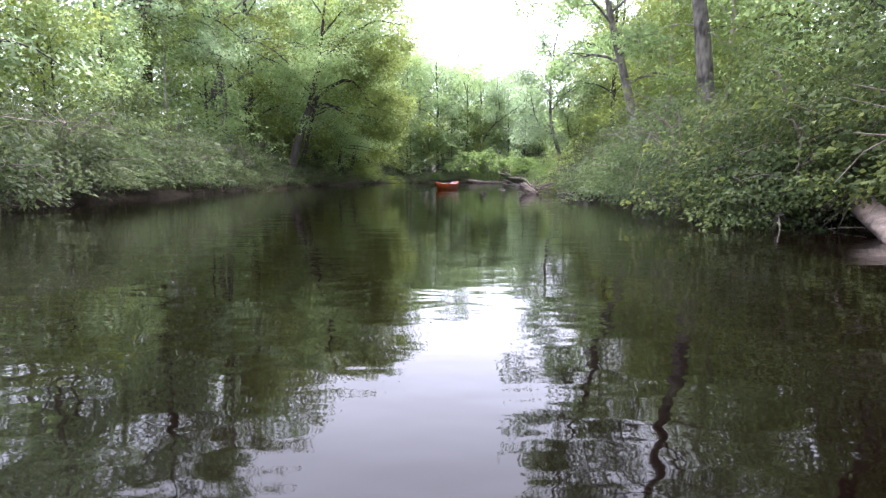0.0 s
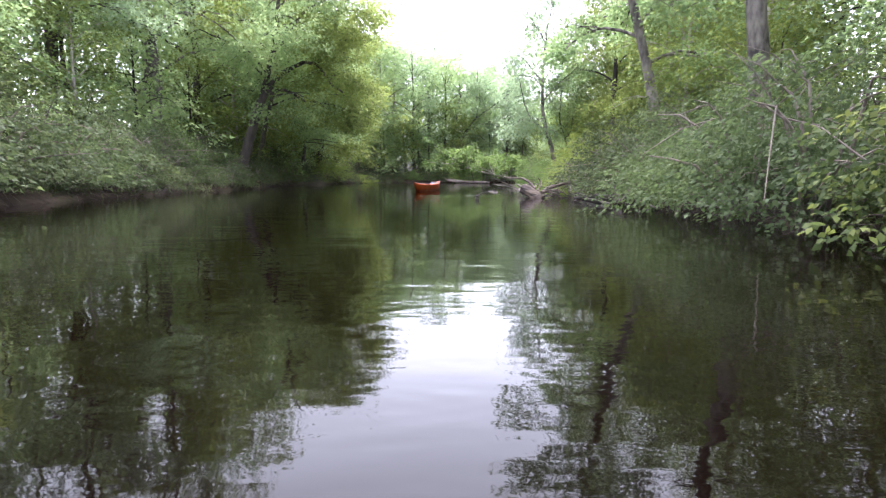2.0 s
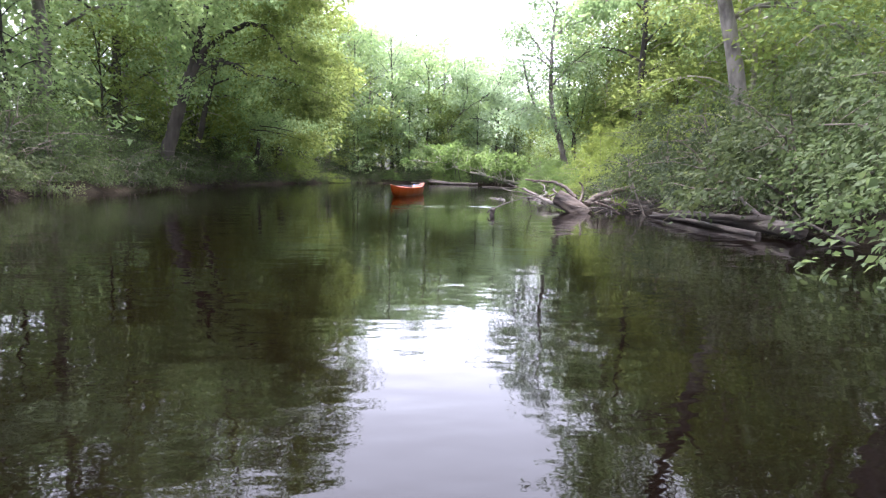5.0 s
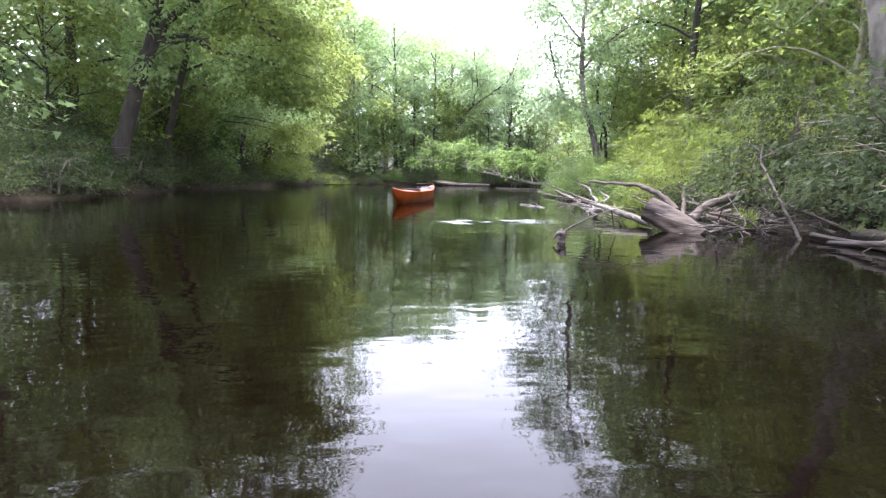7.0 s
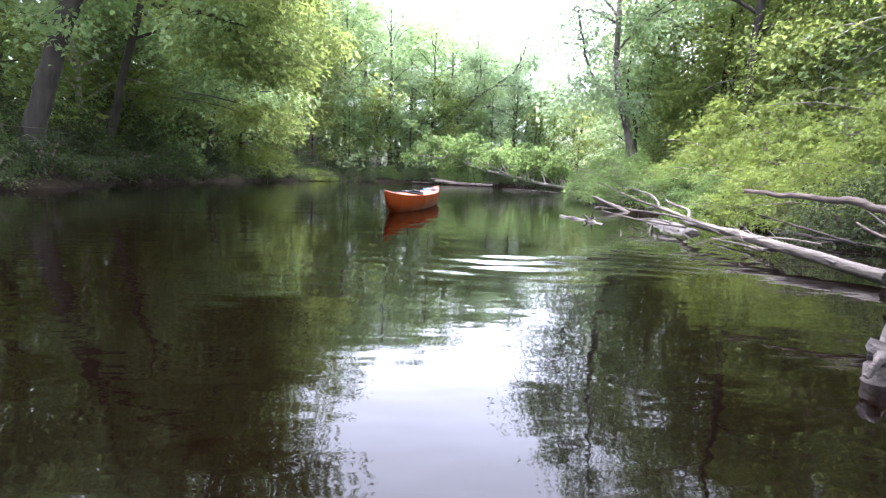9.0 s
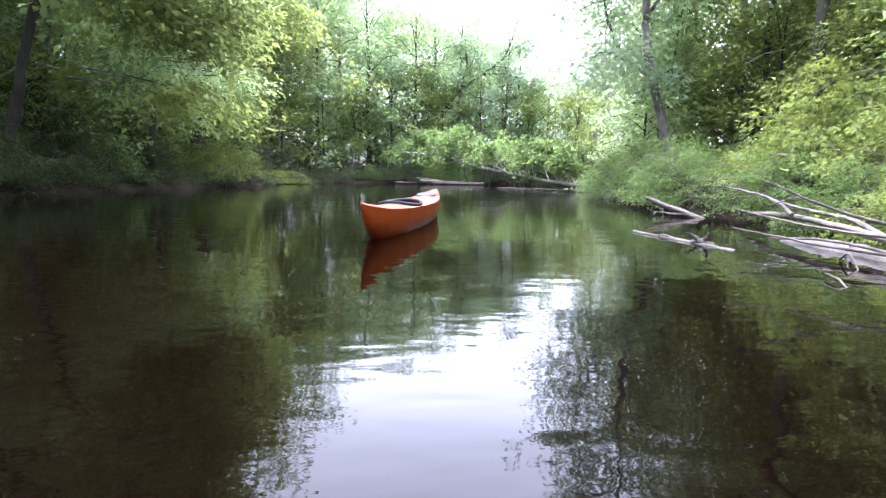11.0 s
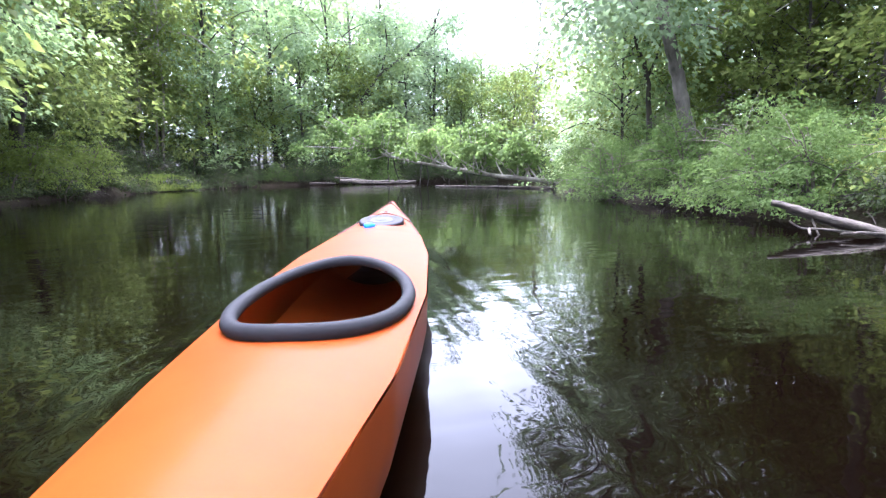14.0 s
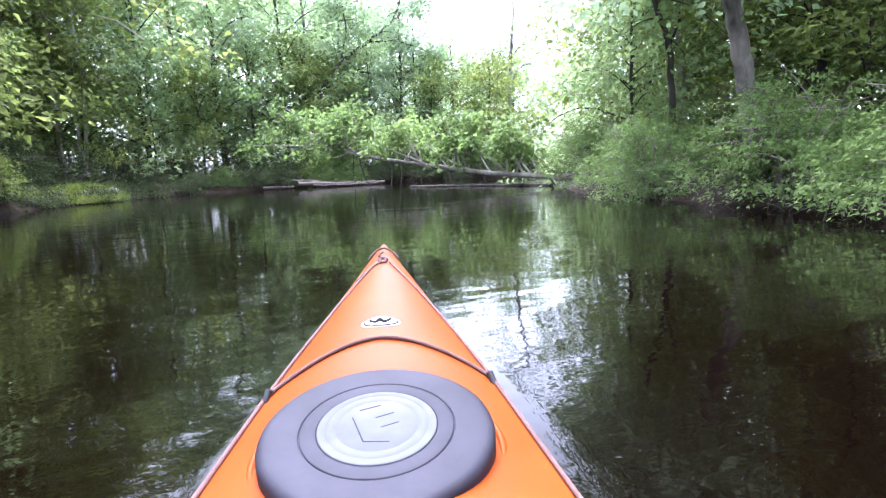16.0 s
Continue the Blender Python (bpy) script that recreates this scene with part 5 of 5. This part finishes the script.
def deck_z(s, x):
    w = max(along(s, HALF), 1e-3)
    q = min(abs(x) / w, 1.0)
    return along(s, SHEER) + (along(s, RIDGE) - along(s, SHEER)) * (1 - q ** 1.7)


def in_cockpit(s, x, grow=0.0):
    return ((s + 1.32) / (0.46 + grow)) ** 2 + (x / (0.215 + grow)) ** 2 < 1


kayak = tagged(new("kayak"), "orange plastic kayak afloat, bow hatch with grey rubber lid", "kayak")
ss = np.concatenate([np.arange(-3.05, 1.88, 0.03), [1.88, 1.9]])
us = np.linspace(-1, 1, 41)
dv = [[(u * along(s, HALF), s, deck_z(s, u * along(s, HALF))) for u in us] for s in ss]
dk = Shape()
dk.add([v for row in dv for v in row], [(i * 41 + j, i * 41 + j + 1, (i + 1) * 41 + j + 1, (i + 1) * 41 + j) for i in range(len(ss) - 1) for j in range(40)
                                        if not in_cockpit((ss[i] + ss[i + 1]) / 2, (dv[i][j][0] + dv[i][j + 1][0]) / 2)])
part("deck", dk.mesh("deck", ORANGE), kayak)
hs = Shape()
va = np.linspace(0, np.pi, 17)
hv = [[(-math.cos(a) * along(s, HALF) * 1.012, s, along(s, SHEER) - 0.004 - (along(s, SHEER) - along(s, KEEL)) * math.sin(a) ** 0.7) for a in va] for s in ss]
hs.add([v for row in hv for v in row], [(i * 17 + j, (i + 1) * 17 + j, (i + 1) * 17 + j + 1, i * 17 + j + 1) for i in range(len(ss) - 1) for j in range(16)])
part("hull", hs.mesh("hull", ORANGE), kayak)


def ring_tube(f, k, r, sides=6):
    sh = Shape()
    pts = [f(i / k) for i in range(k)]
    sh.tube(pts + pts[:1], [r] * (k + 1), sides, caps=False)
    return sh


def rim(t):
    a = t * 2 * math.pi
    x, s = 0.225 * math.cos(a), -1.32 + 0.47 * math.sin(a)
    return (x, s, deck_z(s, x) + 0.012)


liner = Shape()
liner.add([(u * along(q, HALF) * 0.86, q, 0.03 + 0.09 * u * u) for q in np.linspace(-2.2, 0.0, 15) for u in np.linspace(-1, 1, 9)], [(i * 9 + j, i * 9 + j + 1, (i + 1) * 9 + j + 1, (i + 1) * 9 + j) for i in range(14) for j in range(8)])
part("cockpit_floor", liner.mesh("cockpit_floor", ORANGE), kayak)
part("coaming", ring_tube(rim, 48, 0.02, 8).mesh("coaming", BLACK), kayak, "black cockpit rim")
seat = Shape()
sv = [(-0.19 + 0.38 * j / 6, -1.69 + 0.4 * i / 6, 0.07 + 0.05 * abs(j - 3) / 3 + (0.14 * ((2 - i) / 2) ** 2 if i < 2 else 0)) for i in range(7) for j in range(7)]
seat.add(sv, [(i * 7 + j, i * 7 + j + 1, (i + 1) * 7 + j + 1, (i + 1) * 7 + j) for i in range(6) for j in range(6)])
part("seat", seat.mesh("seat", BLACK), kayak, "black moulded seat")


def lathe(profile, cx, cs_, cz, tilt, k=48):
    """A turned piece from (radius, height) pairs, tilted fore and aft."""
    sh = Shape()
    rows = []
    for r, h in profile:
        for i in range(k):
            a = 2 * math.pi * i / k
            x, y = r * math.cos(a), r * math.sin(a)
            rows.append((cx + x, cs_ + y * math.cos(tilt) - h * math.sin(tilt), cz + y * math.sin(tilt) + h * math.cos(tilt)))
    m = len(profile)
    sh.add(rows, [(i * k + j, i * k + (j + 1) % k, (i + 1) * k + (j + 1) % k, (i + 1) * k + j) for i in range(m - 1) for j in range(k)] + [tuple((m - 1) * k + j for j in range(k))])
    return sh


HS, HZ, HT = 0.645, 0.282, radians(9)
hatch = part("hatch_cover", lathe([(0.137, -0.03), (0.1395, -0.02), (0.1405, -0.012), (0.139, -0.008), (0.1405, -0.004), (0.1415, 0.004), (0.1415, 0.022), (0.141, 0.0275), (0.139, 0.0318), (0.1355, 0.0345), (0.131, 0.0356), (0.126, 0.0361), (0.12, 0.0363), (0.0945, 0.0366), (0.0935, 0.0364), (0.093, 0.0345), (0.0918, 0.0345), (0.0914, 0.0364), (0.0905, 0.0367), (0.074, 0.0369), (0.0728, 0.0367), (0.0722, 0.035)],
                                  0, HS, HZ, HT).mesh("hatch_cover", RUBBER, True), kayak, "round grey rubber hatch lid")
part("hatch_plate", lathe([(0.0715, 0.03), (0.0715, 0.0372), (0.071, 0.0378), (0.07, 0.038), (0.062, 0.038), (0.0617, 0.0377), (0.0607, 0.0377), (0.0604, 0.038), (0.05, 0.038), (0.0497, 0.0377), (0.0487, 0.0377), (0.0484, 0.038), (0.001, 0.0381)], 0, HS, HZ, HT).mesh("hatch_plate", PLATE), hatch,
     "pale scuffed centre plate")


def on_plate(x, y, h=0.0378):
    return (x, HS + y * math.cos(HT) - h * math.sin(HT), HZ + y * math.sin(HT) + h * math.cos(HT))


for x0, y0, x1, y1 in ((-0.03, 0.018, -0.016, -0.03), (-0.016, -0.03, 0.014, -0.034), (-0.002, 0.014, 0.02, 0.022), (0.004, -0.006, 0.026, 0.002), (-0.022, 0.032, 0.004, 0.04)):
    mk = Shape()
    mk.tube([on_plate(x0, y0), on_plate((x0 + x1) / 2, (y0 + y1) / 2), on_plate(x1, y1)], [0.0009] * 3, 5)
    part("plate_mark", mk.mesh("plate_mark", MARK), hatch)
part("hatch_rim", lathe([(0.158, -0.03), (0.156, -0.004), (0.152, 0.001), (0.147, 0.0), (0.144, -0.02)], 0, HS, HZ + 0.004, HT).mesh("hatch_rim", ORANGE), kayak)


def cord(fn, k=24, r=0.0036):
    sh = Shape()
    sh.tube([fn(i / k) for i in range(k + 1)], [r] * (k + 1), 6)
    return sh


def on_deck(x, s, lift=0.003):
    return (x, s, deck_z(s, x) + lift)


part("deck_cord", cord(lambda t: on_deck((2 * t - 1) * 0.178, 0.85 + 0.09 * (1 - (2 * t - 1) ** 2) ** 0.8, 0.004), 32).mesh("deck_cord", CORD), kayak, "brown elastic deck cord")
for side in (-1, 1):
    part("deck_cord", cord(lambda t: on_deck(side * (0.182 * (1 - t) + 0.02 * t + 0.02 * math.sin(t * 3.14)), 0.84 + t * 0.72)).mesh("deck_cord", CORD), kayak)
    part("deck_cord", cord(lambda t: on_deck(side * along(0.84 - t * 0.5, HALF) * 0.985, 0.84 - t * 0.5)).mesh("deck_cord", CORD), kayak)
    fit = Shape()
    fit.tube([on_deck(side * 0.178, 0.835, 0.0), on_deck(side * 0.176, 0.85, 0.012), on_deck(side * 0.172, 0.87, 0.0)], [0.005] * 3, 6)
    part("cord_fitting", fit.mesh("cord_fitting", BLACK), kayak)
part("deck_cord", cord(lambda t: on_deck(0.014 * math.sin(t * 6.2), 1.56 + 0.14 * t)).mesh("deck_cord", CORD), kayak)
knot = Shape()
for turn in (0.0, 1.1, 2.2):
    knot.tube([(0.012 * math.cos(a) * math.cos(turn) - 0.006 * math.sin(a) * math.sin(turn), 1.56 + 0.012 * math.cos(a) * math.sin(turn) + 0.006 * math.sin(a) * math.cos(turn),
                along(1.56, RIDGE) + 0.007 + 0.005 * math.sin(a + turn)) for a in np.linspace(0, 6.0, 14)], [0.0042] * 14, 6)
part("bow_knot", knot.mesh("bow_knot", CORD), kayak, "knotted brown cord")
part("cord_tail", cord(lambda t: on_deck(-0.01 - 0.05 * t + 0.01 * math.sin(5 * t), 1.55 - 0.1 * t * t, 0.004), 14, 0.003).mesh("cord_tail", CORD), kayak)
part("carry_cord", cord(lambda t: (0.045 * (2 * t - 1), 1.70 + 0.02 * math.sin(t * 3.1), along(1.7, RIDGE) + 0.012 - 0.03 * (2 * t - 1) ** 2)).mesh("carry_cord", CORD), kayak)
def oval(rx, ry, lift, k=32):
    """A thin oval plate lying on the deck round the badge's place."""
    sh = Shape()
    rim_pts = [(rx * math.cos(2 * math.pi * i / k), 1.03 + ry * math.sin(2 * math.pi * i / k)) for i in range(k)]
    sh.add([(x, q, deck_z(q, x) + lift) for x, q in rim_pts] + [(x, q, deck_z(q, x) - 0.002) for x, q in rim_pts], [tuple(range(k))] + [(i, k + i, k + (i + 1) % k, (i + 1) % k) for i in range(k)])
    return sh


emblem = part("emblem", oval(0.037, 0.026, 0.0012).mesh("emblem", WHITE, False), kayak, "oval black and white maker's badge")
part("badge_ring", oval(0.034, 0.0235, 0.0022).mesh("badge_ring", BLACK, False), emblem)
part("badge_face", oval(0.0295, 0.0195, 0.0032).mesh("badge_face", WHITE, False), emblem)
for pts in (((-0.02, 0.004), (-0.011, -0.01)), ((-0.011, -0.01), (-0.002, 0.008)), ((-0.002, 0.008), (0.008, -0.008)), ((0.008, -0.008), (0.019, 0.007))):
    br = Shape()
    br.tube([(x, 1.03 + q, deck_z(1.03 + q, x) + 0.0035) for x, q in pts], [0.0032] * 2, 6)
    part("badge_bar", br.mesh("badge_bar", BLACK), emblem)
part("pad", lathe([(0.034, 0.0), (0.036, 0.012), (0.03, 0.024), (0.012, 0.028)], -0.06, 0.455, deck_z(0.455, 0.06) - 0.002, 0.0, 24).mesh("pad", BLUE), kayak, "blue rounded foam pad")
kayak.matrix_basis = pose(KAYAK_X, KAYAK_Y, 0.0, 0, 0, KAYAK_TURN)
